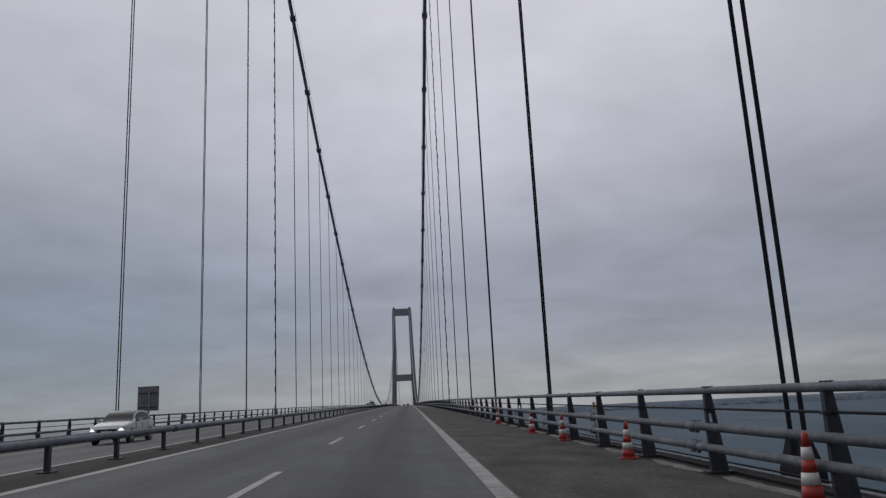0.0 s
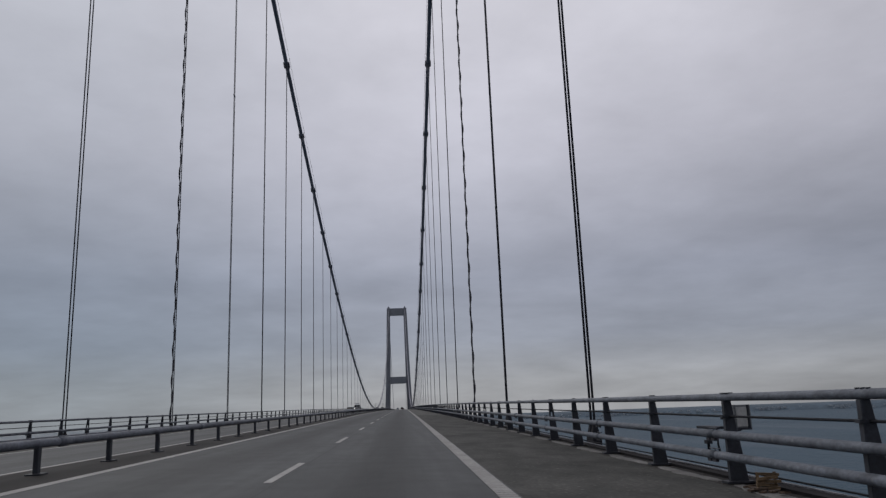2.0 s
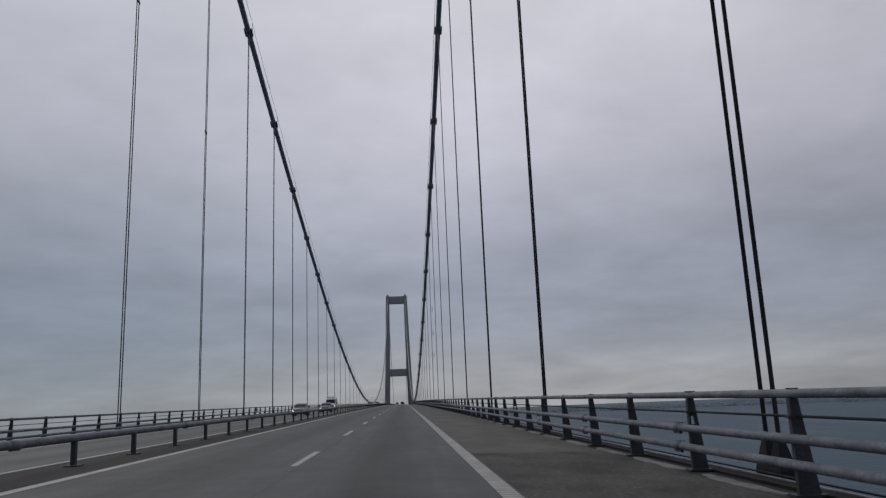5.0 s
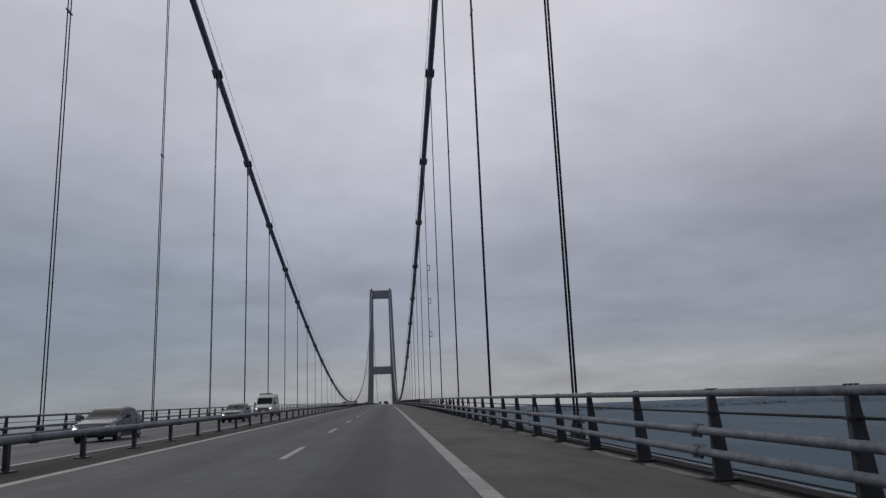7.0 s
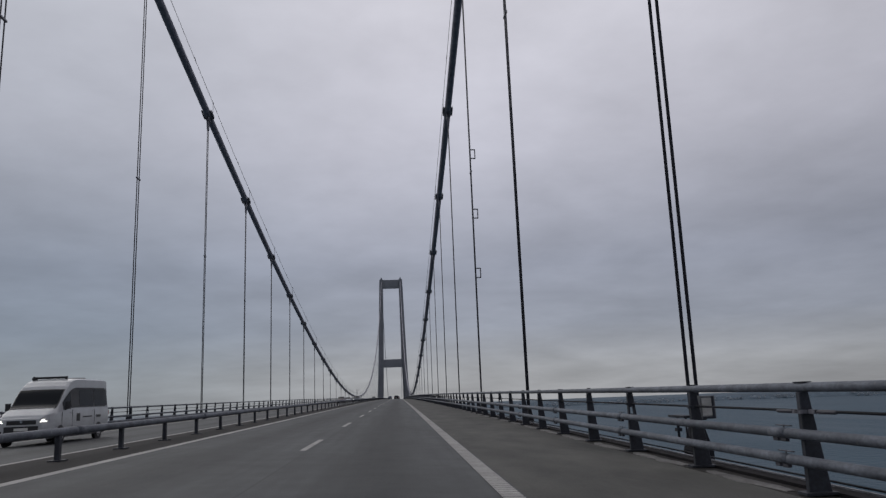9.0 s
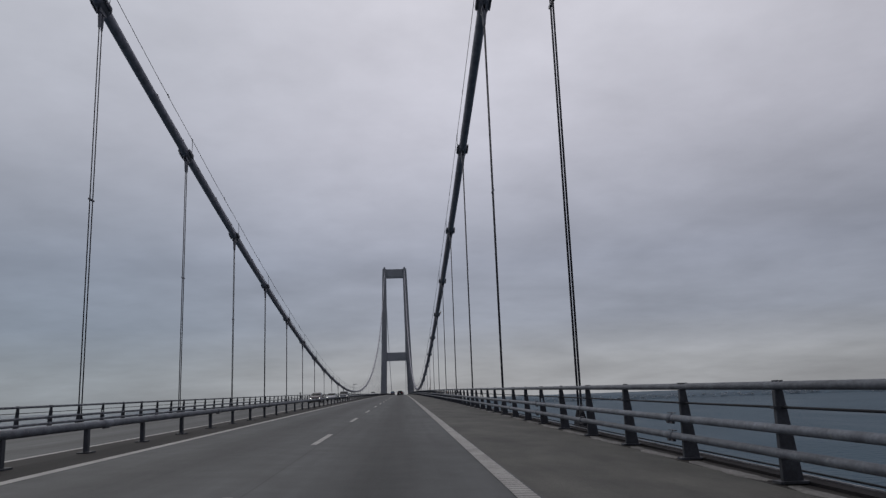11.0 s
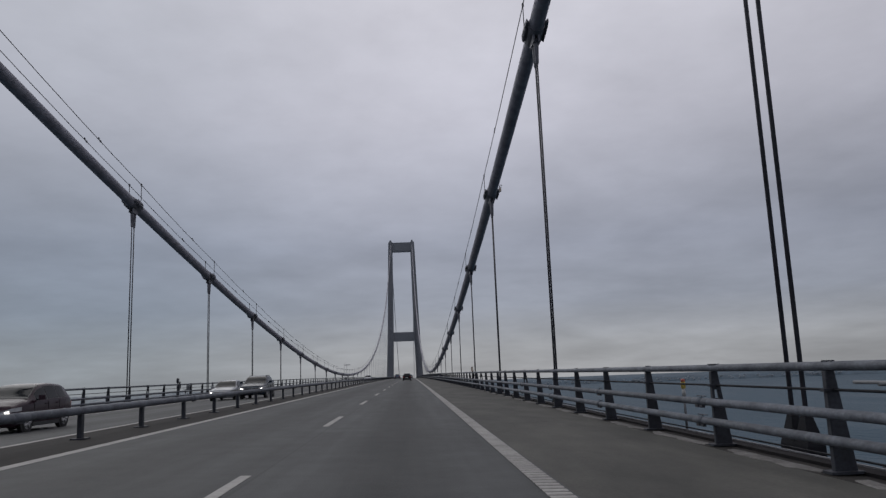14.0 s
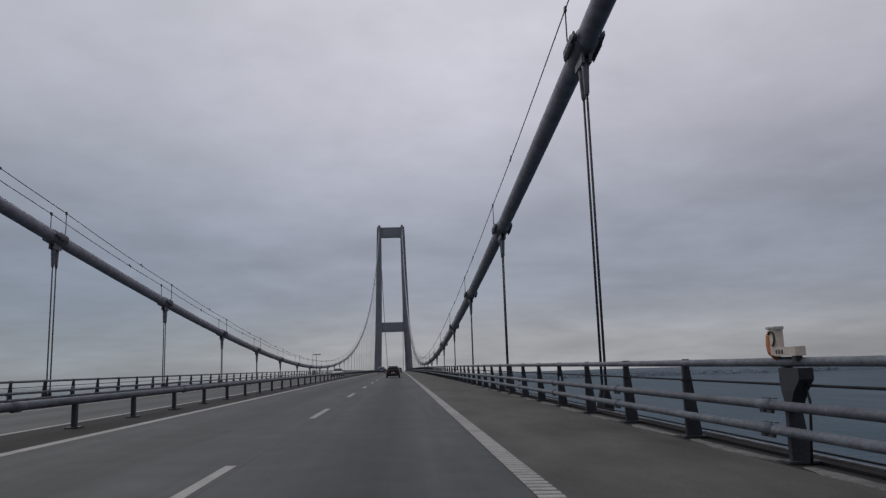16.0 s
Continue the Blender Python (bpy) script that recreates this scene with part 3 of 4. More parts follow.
def wire_tensioner(x, y):
    t = thing("wire_tensioner", "dark steel turnbuckles joining the rail wire at a post", "turnbuckle", pose(x, y, deck_z(RAIL_X, y) + 1.132))
    for s in (-1, 1):
        part("body", Geo().tube([(0, s * 0.30, 0), (0, s * 0.36, 0), (0, s * 0.74, 0), (0, s * 0.80, 0)], [0.016, 0.03, 0.03, 0.016], 8), M_HANGER, t)
        part("fork", Geo().box(0, s * 0.20, 0, 0.05, 0.16, 0.06, 0.01), M_CLAMP, t)
    part("anchor_plate", Geo().box(0, 0, 0, 0.26, 0.26, 0.05, 0.02), M_CLAMP, t)


wire_tensioner(RAIL_X, 256.0)


# ---- centre barrier ----
def centre_barrier():
    g = Geo()
    g.box(0, 0, 0.295, 0.11, 0.15, 0.57, 0.012)
    post = g.mesh("post", M_POST)
    plate = Geo().box(0, 0, 0.015, 0.30, 0.46, 0.03, 0.03).mesh("base_plate", M_POST)
    bay = thing("centre_barrier", "single grey steel tube barrier on short dark posts", "crash barrier", group="centre barrier bays")
    for k in range(6):
        p = part("post", post, None, bay)
        p.location = (0, 4 * k, 0)
        part("base_plate", plate, None, p)
    part("tube", Geo().tube([(0, -0.02 + 4 * i, 0.65) for i in range(7)], 0.096, 14, False), M_STEEL, bay)
    sleeve = Geo().tube([(0, -0.3, 0.65), (0, 0.3, 0.65)], 0.098, 14)
    bolts = Geo().box(0, 0, 0.545, 0.07, 0.36, 0.03, 0.01)
    s1, b1 = sleeve.mesh("sleeve", M_STEEL), bolts.mesh("bolt_strip", M_POST)
    for y in (1.2, 13.2):
        q = part("sleeve", s1, None, bay)
        q.location = (0, y, 0)
        part("bolt_strip", b1, None, q)
    for n in range(-3, 60):
        y = 24.0 * n
        copy_thing(bay, pose(0, y - 0.13, crown(y), grade(y + 12), 0, 0))
    for o in list(bay.children_recursive) + [bay]:
        bpy.data.objects.remove(o)


centre_barrier()


# ---- main cables ----
def cable_slope(y):
    return math.degrees(math.atan(2 * CABLE_CURVE * (y - MID)))


def main_cable(side):
    x = side * CABLE_X
    cable = thing("main_cable", "thick grey wrapped suspension cable sagging between the towers", "suspension cable")
    ys = [MID - SPAN + 12.003 * i for i in range(131)]
    part("cable", Geo().tube([(x, y, cable_z(y)) for y in ys], 0.415, 20), M_CABLE, cable)
    # back stays beyond both towers
    for s in (-1, 1):
        y0, z0 = MID + s * SPAN, cable_z(MID + SPAN)
        pts = []
        for i in range(21):
            u = i / 20
            pts.append((x, y0 + s * 535 * u, z0 + (-9 - z0) * u - 34 * 4 * u * (1 - u) * 0.5))
        part("back_stay", Geo().tube(pts, 0.415, 10), M_CABLE, cable)
    # clamp: two half shells with bolted flanges
    g = Geo()
    g.tube([(0, -0.80, 0), (0, -0.76, 0), (0, 0.76, 0), (0, 0.80, 0)], [0.44, 0.475, 0.475, 0.44], 20)
    for s in (-1, 1):
        for h in (-0.055, 0.055):
            out = [(s * 0.42, -0.80), (s * 0.56, -1.12), (s * 0.60, -1.10), (s * 0.64, -0.50), (s * 0.64, 0.50), (s * 0.60, 0.62), (s * 0.42, 0.80)]
            g.prism(out if s > 0 else out[::-1], h - 0.04, h + 0.04)
        for k in range(7):
            g.tube([(s * 0.555, -0.54 + 0.18 * k, -0.26), (s * 0.555, -0.54 + 0.18 * k, 0.26)], 0.042, 6)
            g.tube([(s * 0.555, -0.54 + 0.18 * k, 0.10), (s * 0.555, -0.54 + 0.18 * k, 0.19)], 0.07, 6)
            g.tube([(s * 0.555, -0.54 + 0.18 * k, -0.19), (s * 0.555, -0.54 + 0.18 * k, -0.10)], 0.07, 6)
    shell = g.mesh("clamp", M_CLAMP)
    g = Geo()
    ring = [(-0.05, -0.55), (0.05, -0.55), (0.05, 0.55), (-0.05, 0.55)]
    for s in (-0.14, 0.14):
        g.prism([(a + s, b) for a, b in ring], -0.78, -0.36)
    lug = g.mesh("lug_plate", M_CLAMP)
    stand = Geo()
    for s in (-1, 1):
        stand.tube([(s * 0.40, 0, 0.10), (s * 0.50, 0, 0.5), (s * 0.50, 0, 1.80)], 0.028, 6)
        stand.box(s * 0.50, 0, 1.80, 0.09, 0.24, 0.20, 0.03)
    stanchion = stand.mesh("stanchion", M_ROPE)
    knot = Geo()
    for s in (-1, 1):
        knot.box(s * 0.50, -0.12, 1.31, 0.07, 0.20, 0.15, 0.02)
        knot.box(s * 0.50, 0.22, 1.26, 0.07, 0.22, 0.12, 0.02)
    splice = knot.mesh("rope_splice", M_ROPE)
    for n in range(-4, 60):
        y = 24.0 * n
        if not MID - SPAN + 6 < y < TOWER_Y - 6:
            continue
        m = pose(x, y, cable_z(y), cable_slope(y), 0, 0)
        c = part("clamp", shell, None, cable, "dark bolted cable clamp")
        c.matrix_basis = m
        q = part("lug_plate", lug, None, c)
        q.matrix_basis = pose(0, 0, 0, -cable_slope(y), 0, 0)
        st = part("stanchion", stanchion, None, cable)
        st.matrix_basis = pose(x, y + 0.3, cable_z(y + 0.3), 0, 0, 0)
        kn = part("rope_splice", splice, None, cable)
        kn.matrix_basis = pose(x, y + 15.3, cable_z(y) + (cable_z(y + 24) - cable_z(y)) * 0.625 + 0.40, cable_slope(y + 15), 0, 0)
    for s in (-1, 1):
        pts = []
        for n in range(-4, 60):
            y = 24.0 * n + 0.3
            if MID - SPAN + 6 < y < TOWER_Y - 6:
                for k in range(4):
                    yy = y + 6 * k
                    chord = cable_z(y) + (cable_z(y + 24) - cable_z(y)) * k / 4
                    pts.append((x + s * 0.50, yy, chord + 1.80 - 0.12 * (k * (4 - k)) / 4))
        part("hand_rope", Geo().tube(pts, 0.027, 5), M_ROPE, cable, "thin steel hand rope above the cable")
    return cable


main_cable(1)
main_cable(-1)


def cable_beacon(n):
    """A pale lamp housing on a bent bracket, bolted to the outer flange of one clamp."""
    y = 24.0 * n
    b = thing("cable_beacon", "small pale lamp housing with dark bracket on the cable clamp", "lamp", pose(CABLE_X + 0.62, y - 0.3, cable_z(y - 0.3)))
    part("bracket", Geo().tube([(-0.02, 0, -0.02), (0.08, 0, 0.10), (0.10, 0, 0.60), (0.16, 0, 0.72), (0.26, 0, 0.72), (0.29, 0, 0.62)], 0.03, 6), M_SOCKET, b)
    part("housing", Geo().box(0.14, 0, 0.28, 0.20, 0.16, 0.30, 0.04), M_BEIGE, b, "pale housing")
    part("lens", Geo().tube([(0.20, 0, 0.43), (0.20, 0, 0.50), (0.20, 0, 0.56)], [0.075, 0.07, 0.03], 10), M_CASE, b)


cable_beacon(19)


# ---- hangers: pairs of rods from the clamps to the deck edge ----
def hanger(side, n, style=""):
    x, y = side * CABLE_X, 24.0 * n
    top, low = cable_z(y), deck_z(CABLE_X, y)
    label = {"wound": "dark hanger rods, one wound round by a spiral rope",
             "framed": "dark hanger rods with small damper frames clamped on"}.get(style, "pair of dark steel hanger rods under the main cable")
    h = thing("hanger", label, "hanger cable", pose(x, y, low), "hangers of the suspension bridge")
    length = top - 0.55 - low
    for s in (-0.255, 0.255):
        rod = Geo().tube([(0, s, 0.35), (0, s, length - 0.4)], 0.047, 8)
        part("rod", rod, M_HANGER, h)
        part("top_socket", Geo().tube([(0, s, length - 1.45), (0, s, length - 1.35), (0, s, length - 0.35), (0, s, length - 0.05)], [0.06, 0.095, 0.14, 0.18], 10), M_CLAMP, h)
        g = Geo()
        g.loft([[(-0.17, s - 0.26, -0.75), (0.17, s - 0.26, -0.75), (0.17, s + 0.26, -0.75), (-0.17, s + 0.26, -0.75)],
                [(-0.17, s - 0.26, 0.02), (0.17, s - 0.26, 0.02), (0.17, s + 0.26, 0.02), (-0.17, s + 0.26, 0.02)],
                [(-0.08, s - 0.10, 0.52), (0.08, s - 0.10, 0.52), (0.08, s + 0.10, 0.52), (-0.08, s + 0.10, 0.52)],
                [(-0.06, s - 0.06, 0.68), (0.06, s - 0.06, 0.68), (0.06, s + 0.06, 0.68), (-0.06, s + 0.06, 0.68)]])
        part("bottom_socket", g, M_SOCKET, h, "black tapered bottom socket")
    if length > 20:
        zz = length * 0.52
        g = Geo()
        g.box(0, 0, zz, 0.13, 0.95, 0.12, 0.02, None)
        part("spacer", g, M_CLAMP, h)
    if style == "wound":
        pts = []
        k = 0
        while 0.9 + k * 0.3 < length - 2:
            z = 0.9 + k * 0.3
            t = 2 * math.pi * z / 3.1
            pts.append((0.098 * math.cos(t), -0.255 + 0.10 * math.sin(t), z))
            k += 1
        part("spiral_rope", Geo().tube(pts, 0.055, 6), M_HANGER, h)
        for i in range(int(length / 1.55) - 2):
            part("band", Geo().box(0, -0.255, 1.9 + 1.55 * i, 0.17, 0.20, 0.05, 0.04), M_CLAMP, h)
        tail = Geo().tube([(-0.1, -0.3, 1.7), (-0.25, 0.1, 1.2), (-0.32, 0.55, 0.9), (-0.33, 0.62, 0.5), (-0.33, 0.62, 0.0)], 0.06, 8)
        part("rope_tail", tail, M_HANGER, h)
    if style == "framed":
        for z in (12.1, 17.6, 23.3):
            g = Geo()
            g.box(0.22, -0.30, z + 0.42, 0.42, 0.09, 0.09)
            g.box(0.22, -0.30, z - 0.42, 0.42, 0.09, 0.09)
            g.box(0.42, -0.30, z, 0.09, 0.09, 0.9)
            part("damper_frame", g, M_CLAMP, h)
    return h


for n in range(-4, 60):
    if MID - SPAN + 12 < 24.0 * n < TOWER_Y - 12:
        hanger(1, n, {5: "wound", 13: "framed"}.get(n, ""))
        hanger(-1, n, {5: "wound"}.get(n, ""))


# ---- towers ----
def tower(y):
    t = thing("bridge_tower", "tall grey concrete portal tower with two legs and cross beams", "bridge tower", pose(0, y, 0))
    for s in (-1, 1):
        rings = []
        for z, a, b, d in ((-72, 18.0, 27.8, 9.0), (-5, 15.9, 25.2, 7.5), (48, 14.4, 22.8, 6.6), (62, 14.1, 22.3, 6.4), (120, 13.2, 20.4, 5.4), (176, 12.7, 18.8, 4.6), (189.0, 12.6, 18.2, 4.4)):
            k = 0.7
            pts = [(a, -d + k), (a + k, -d), (b - k, -d), (b, -d + k), (b, d - k), (b - k, d), (a + k, d), (a, d - k)]
            rings.append([(s * p, q, z) for p, q in pts])
        part("leg", Geo().loft(rings), M_TOWER, t)
        g = Geo()
        for z0, z1 in ((-4, 47.0), (63.0, 118.0), (122.0, 174.0)):
            rows = []
            for z in (z0, z1):
                u = (z + 5) / 194.0
                a, b, d = 15.9 - 3.3 * u, 25.2 - 7.0 * u, 7.5 - 3.1 * u
                c, w = (a + b) / 2, (b - a) * 0.16
                rows.append([(s * (c - w), -d - 0.35, z), (s * (c + w), -d - 0.35, z), (s * (c + w), -d + 0.6, z), (s * (c - w), -d + 0.6, z)])
            g.loft(rows)
        part("leg_rib", g, M_TOWER, t)
        g = Geo()
        g.box(s * 15.2, 0, 190.0, 3.0, 7.0, 2.0, 0.3)
        g.box(s * 15.2, 0, 191.6, 1.6, 2.4, 1.4, 0.2)
        part("saddle_house", g, M_TOWER, t)
    g = Geo()
    g.box(0, 0, 181.7, 25.6, 6.4, 13.4, 0.4)
    g.box(0, -3.3, 181.7, 21.0, 0.4, 8.6, 0.1)
    part("top_beam", g, M_TOWER, t)
    g = Geo()
    g.box(0, 0, 55.2, 28.8, 8.0, 12.4, 0.4)
    g.box(0, -4.1, 55.2, 23.0, 0.4, 7.6, 0.1)
    part("lower_beam", g, M_TOWER, t)
    g = Geo()
    g.box(0, 0, -9.5, 32.0, 9.0, 6.0, 0.4)
    part("deck_beam", g, M_TOWER, t)


tower(TOWER_Y)
tower(MID - SPAN)


# ---- vehicles ----
def wheel(car, x, y, r, s):
    pts = [(-0.10, 0, 0), (-0.085, 0, 0), (0.085, 0, 0), (0.10, 0, 0)]
    w = part("wheel", Geo().tube(pts, [r * 0.88, r, r, r * 0.88], 24), M_RUBBER, car)
    w.location = (x, y, r)
    g = Geo().tube([(s * 0.085, 0, 0), (s * 0.106, 0, 0)], [r * 0.68, r * 0.64], 18)
    for k in range(5):
        t = 2 * math.pi * k / 5
        g.tube([(s * 0.105, 0, 0), (s * 0.112, math.cos(t) * r * 0.6, math.sin(t) * r * 0.6)], 0.03, 5)
    part("rim", g, M_ALLOY, w)


def sharp(ob, angle=28):
    ob.data.polygons.foreach_set("use_smooth", [True] * len(ob.data.polygons))
    ob.data.set_sharp_from_angle(angle=radians(angle))
    return ob


class Shell:
    """Outline of a vehicle's body: along, underside, belt, top, half widths at belt and top; eased between its stations."""

    def __init__(self, stations, steps=5):
        st = [list(p) for p in stations]
        self.raw, dense = st, []
        for k in range(len(st) - 1):
            p0, p1, p2, p3 = st[max(k - 1, 0)], st[k], st[k + 1], st[min(k + 2, len(st) - 1)]
            for i in range(steps):
                u = i / steps
                row = [p1[0] + (p2[0] - p1[0]) * u]
                for c in range(1, 6):
                    gap = p2[0] - p1[0]
                    a = (p2[c] - p0[c]) / max(p2[0] - p0[0], 1e-6) * gap * 0.6
                    b = (p3[c] - p1[c]) / max(p3[0] - p1[0], 1e-6) * gap * 0.6
                    h = 2 * u ** 3 - 3 * u ** 2 + 1, u ** 3 - 2 * u ** 2 + u, -2 * u ** 3 + 3 * u ** 2, u ** 3 - u ** 2
                    row.append(h[0] * p1[c] + h[1] * a + h[2] * p2[c] + h[3] * b)
                dense.append(row)
        dense.append(st[-1])
        self.st = dense

    def at(self, y):
        st = self.st
        for p, q in zip(st, st[1:]):
            if p[0] <= y <= q[0]:
                u = (y - p[0]) / (q[0] - p[0])
                return [c + (d - c) * u for c, d in zip(p, q)]
        return list(st[-1] if y > st[-1][0] else st[0])

    def ring(self, y, zb, zs, zt, hb, ht, k=0.0):
        """Section across the body, drawn in by k at a rounded end."""
        h = zs - zb
        half = [(hb - 0.12, zb), (hb - 0.04, zb + 0.06), (hb - 0.008, zb + 0.22 * h), (hb, zb + 0.48 * h), (hb - 0.006, zb + 0.72 * h), (hb - 0.016, zs - 0.07), (hb - 0.035, zs),
                (hb - 0.055 + (ht - hb + 0.05) * 0.45, zs + (zt - zs) * 0.45), (ht + 0.012, zt - 0.05), (ht - 0.03, zt - 0.018), (ht - 0.11, zt), (ht * 0.45, zt + 0.014)]
        mid = (zb + zt) / 2
        half = [(x * (1 - k), z + (mid - z) * k) for x, z in half]
        return [(x, y, z) for x, z in half] + [(-x, y, z) for x, z in reversed(half)]

    def body(self):
        first, last = self.st[0], self.st[-1]
        rings = [self.ring(first[0] - 0.045, *first[1:], 0.16), self.ring(first[0] - 0.03, *first[1:], 0.05)]
        rings += [self.ring(*p) for p in self.st]
        rings += [self.ring(last[0] + 0.03, *last[1:], 0.04), self.ring(last[0] + 0.045, *last[1:], 0.12)]
        return Geo().loft(rings, True, True)

    def side(self, s, y0, y1, lo=0.10, hi=0.86, lift=0.006, n=6):
        """A pane on one flank between two places along, from the belt to the roof edge."""
        rings = []
        for i in range(n + 1):
            y, zb, zs, zt, hb, ht = self.at(y0 + (y1 - y0) * i / n)
            belt, knee, top = (hb - 0.035, zs), (hb - 0.055 + (ht - hb + 0.05) * 0.45, zs + (zt - zs) * 0.45), (ht + 0.012, zt - 0.05)

            def pt(u, d):
                a, b, w = (belt, knee, u / 0.45) if u < 0.45 else (knee, top, (u - 0.45) / 0.55)
                return (s * (a[0] + (b[0] - a[0]) * w + d), y, a[1] + (b[1] - a[1]) * w)
            rings.append([pt(lo, -0.015), pt(lo, lift), pt(0.45, lift), pt(hi, lift), pt(hi, -0.015)])
        return Geo().loft(rings)

    def slope(self, y0, y1, inset=0.10, lift=0.010, n=8):
        """A pane lying on the top surface: windscreen or rear window."""
        rings = []
        for i in range(n + 1):
            y, zb, zs, zt, hb, ht = self.at(y0 + (y1 - y0) * i / n)
            w = ht - inset
            rings.append([(-w, y, zt - 0.03), (w, y, zt - 0.03), (w, y, zt + lift), (w * 0.45, y, zt + 0.014 + lift), (-w * 0.45, y, zt + 0.014 + lift), (-w, y, zt + lift)])
        return Geo().loft(rings)

    def nose_y(self, x):
        """Where the flank at half width x begins, going back from the nose."""
        for p, q in zip(self.st, self.st[1:]):
            if q[4] >= abs(x) > p[4]:
                return p[0] + (q[0] - p[0]) * (abs(x) - p[4]) / (q[4] - p[4])
        return self.st[0][0] - 0.045 if abs(x) < self.st[0][4] * 0.9 else self.st[0][0] - 0.02

    def front(self, x0, x1, low, high, lift=0.006, n=8):
        """A band wrapped round the nose between two x; its heights are given at both ends."""
        rings = []
        for i in range(n + 1):
            u = i / n
            x = x0 + (x1 - x0) * u
            y = self.nose_y(x)
            a, b = low[0] + (low[1] - low[0]) * u, high[0] + (high[1] - high[0]) * u
            out = lift * (1 if x >= 0 else -1) if abs(x) > self.st[0][4] else 0
            rings.append([(x + out, y - lift, a), (x + out, y - lift, b), (x * 0.97, y + 0.06, b), (x * 0.97, y + 0.06, a)])
        return Geo().loft(rings)


def vehicle(name, label, paint, stations, m, wheels, wheel_r, screen, rear, panes, lit=True, category="car", roof=None, lamp_z=None, tall=0.0):
    """A vehicle about its middle with its nose to -y."""
    car = thing(name, label, category, m)
    sh = Shell(stations)
    sharp(part("body", sh.body(), paint, car), 34)
    sharp(part("windscreen_seal", sh.slope(screen[0] - 0.03, screen[1] + 0.03, 0.03, 0.004), M_TRIM, car), 50)
    sharp(part("windscreen", sh.slope(screen[0], screen[1], 0.07), M_GLASS, car, "dark windscreen"), 50)
    if rear:
        sharp(part("rear_window", sh.slope(*rear), M_GLASS, car), 50)
    nose, tail = stations[0], stations[-1]
    w, z = nose[4], lamp_z or nose[2] - 0.03
    for s in (-1, 1):
        part("window_trim", sh.side(s, panes[0][0] - 0.05, panes[-1][1] + 0.05, 0.03, 0.93 - 0.3 * tall, 0.003, 14), M_TRIM, car)
        for y0, y1 in panes:
            sharp(part("side_window", sh.side(s, y0, y1, 0.08, 0.88 - 0.3 * tall, 0.008), M_GLASS, car), 50)
        for y in wheels:
            hb = sh.at(y)[4]
            arch = Geo().tube([(s * (hb - 0.05), y, wheel_r), (s * (hb + 0.006), y, wheel_r)], wheel_r * 1.14, 22)
            part("wheel_arch", arch, M_TRIM, car)
            wheel(car, s * (hb - 0.075), y, wheel_r, s)
        for y in (panes[0][0] - 0.22, panes[0][1] + 0.04, panes[1][1] + 0.04):
            st = sh.at(y)
            part("door_seam", Geo().box(s * (st[4] - 0.002), y, (st[1] + 0.1 + st[2]) / 2, 0.012, 0.014, st[2] - st[1] - 0.16), M_TRIM, car)
        for y0, y1 in panes[:2]:
            st = sh.at(y1 - 0.12)
            part("door_handle", Geo().box(s * (st[4] + 0.006), y1 - 0.12, st[2] - 0.12, 0.035, 0.17, 0.028, 0.01), paint, car)
        y, zb, zs, zt, hb, ht = sh.at(panes[0][0] - 0.02)
        head = part("wing_mirror", Geo().box(s * (hb + 0.12), y, zs + 0.11 + tall * 0.12, 0.20, 0.14, 0.15 + tall * 0.2, 0.05), M_TRIM if tall else paint, car)
        part("mirror_stalk", Geo().box(s * (hb + 0.01), y + 0.02, zs + 0.04, 0.13, 0.05, 0.045), M_TRIM, head)
        part("sill", Geo().box(s * (hb - 0.02), (wheels[0] + wheels[1]) / 2, sh.at(0)[1] + 0.06, 0.06, wheels[1] - wheels[0] - 2.3 * wheel_r, 0.12), M_TRIM, car)
        wide = sh.at(nose[0] + 0.42)[4]
        lamp = part("headlamp", sh.front(s * (w - 0.26), s * wide, (z - 0.05, z + 0.05), (z + 0.045, z + 0.17 + tall * 0.15), 0.008), M_LENS, car)
        if lit:
            part("lamp_bulb", sh.front(s * (w - 0.14), s * (w - 0.015), (z - 0.02, z - 0.01), (z + 0.04, z + 0.06), 0.016, 3), M_LAMP_ON, lamp, "lit lamp")
            part("light_strip", sh.front(s * (w - 0.20), s * (w + 0.03), (z - 0.045, z - 0.02), (z - 0.032, z - 0.005), 0.014, 4), M_LAMP_ON, lamp, "lit lamp")
        part("fog_lamp_pocket", sh.front(s * (w - 0.16), s * (w + 0.02), (nose[1] + 0.10, nose[1] + 0.12), (nose[1] + 0.22, nose[1] + 0.21), 0.008, 4), M_TRIM, car)
        part("tail_lamp", Geo().box(s * (tail[4] - 0.12), tail[0] + 0.02, tail[2] - 0.16, 0.24, 0.10, 0.22, 0.02), M_TAIL, car, "red tail lamp")
    part("air_intake", sh.front(-w + 0.22, w - 0.22, (nose[1] + 0.07,) * 2, (nose[1] + 0.20,) * 2), M_TRIM, car)
    grille = part("grille", sh.front(-0.46 * w / 0.74, 0.46 * w / 0.74, (z - 0.12,) * 2, (z + 0.03,) * 2), M_TRIM, car)
    part("chrome_bar", sh.front(-0.46 * w / 0.74, 0.46 * w / 0.74, (z + 0.03,) * 2, (z + 0.045,) * 2, 0.012), M_CHROME, grille)
    part("badge", Geo().tube([(0, nose[0] - 0.05, z - 0.02), (0, nose[0] - 0.062, z - 0.02)], 0.05, 12), M_CHROME, grille)
    part("number_plate", Geo().box(0, nose[0] - 0.055, nose[1] + 0.27, 0.50, 0.03, 0.10), M_PLATE, car)
    part("number_plate", Geo().box(0, tail[0] + 0.05, tail[2] - 0.30, 0.50, 0.03, 0.10), M_PLATE, car)
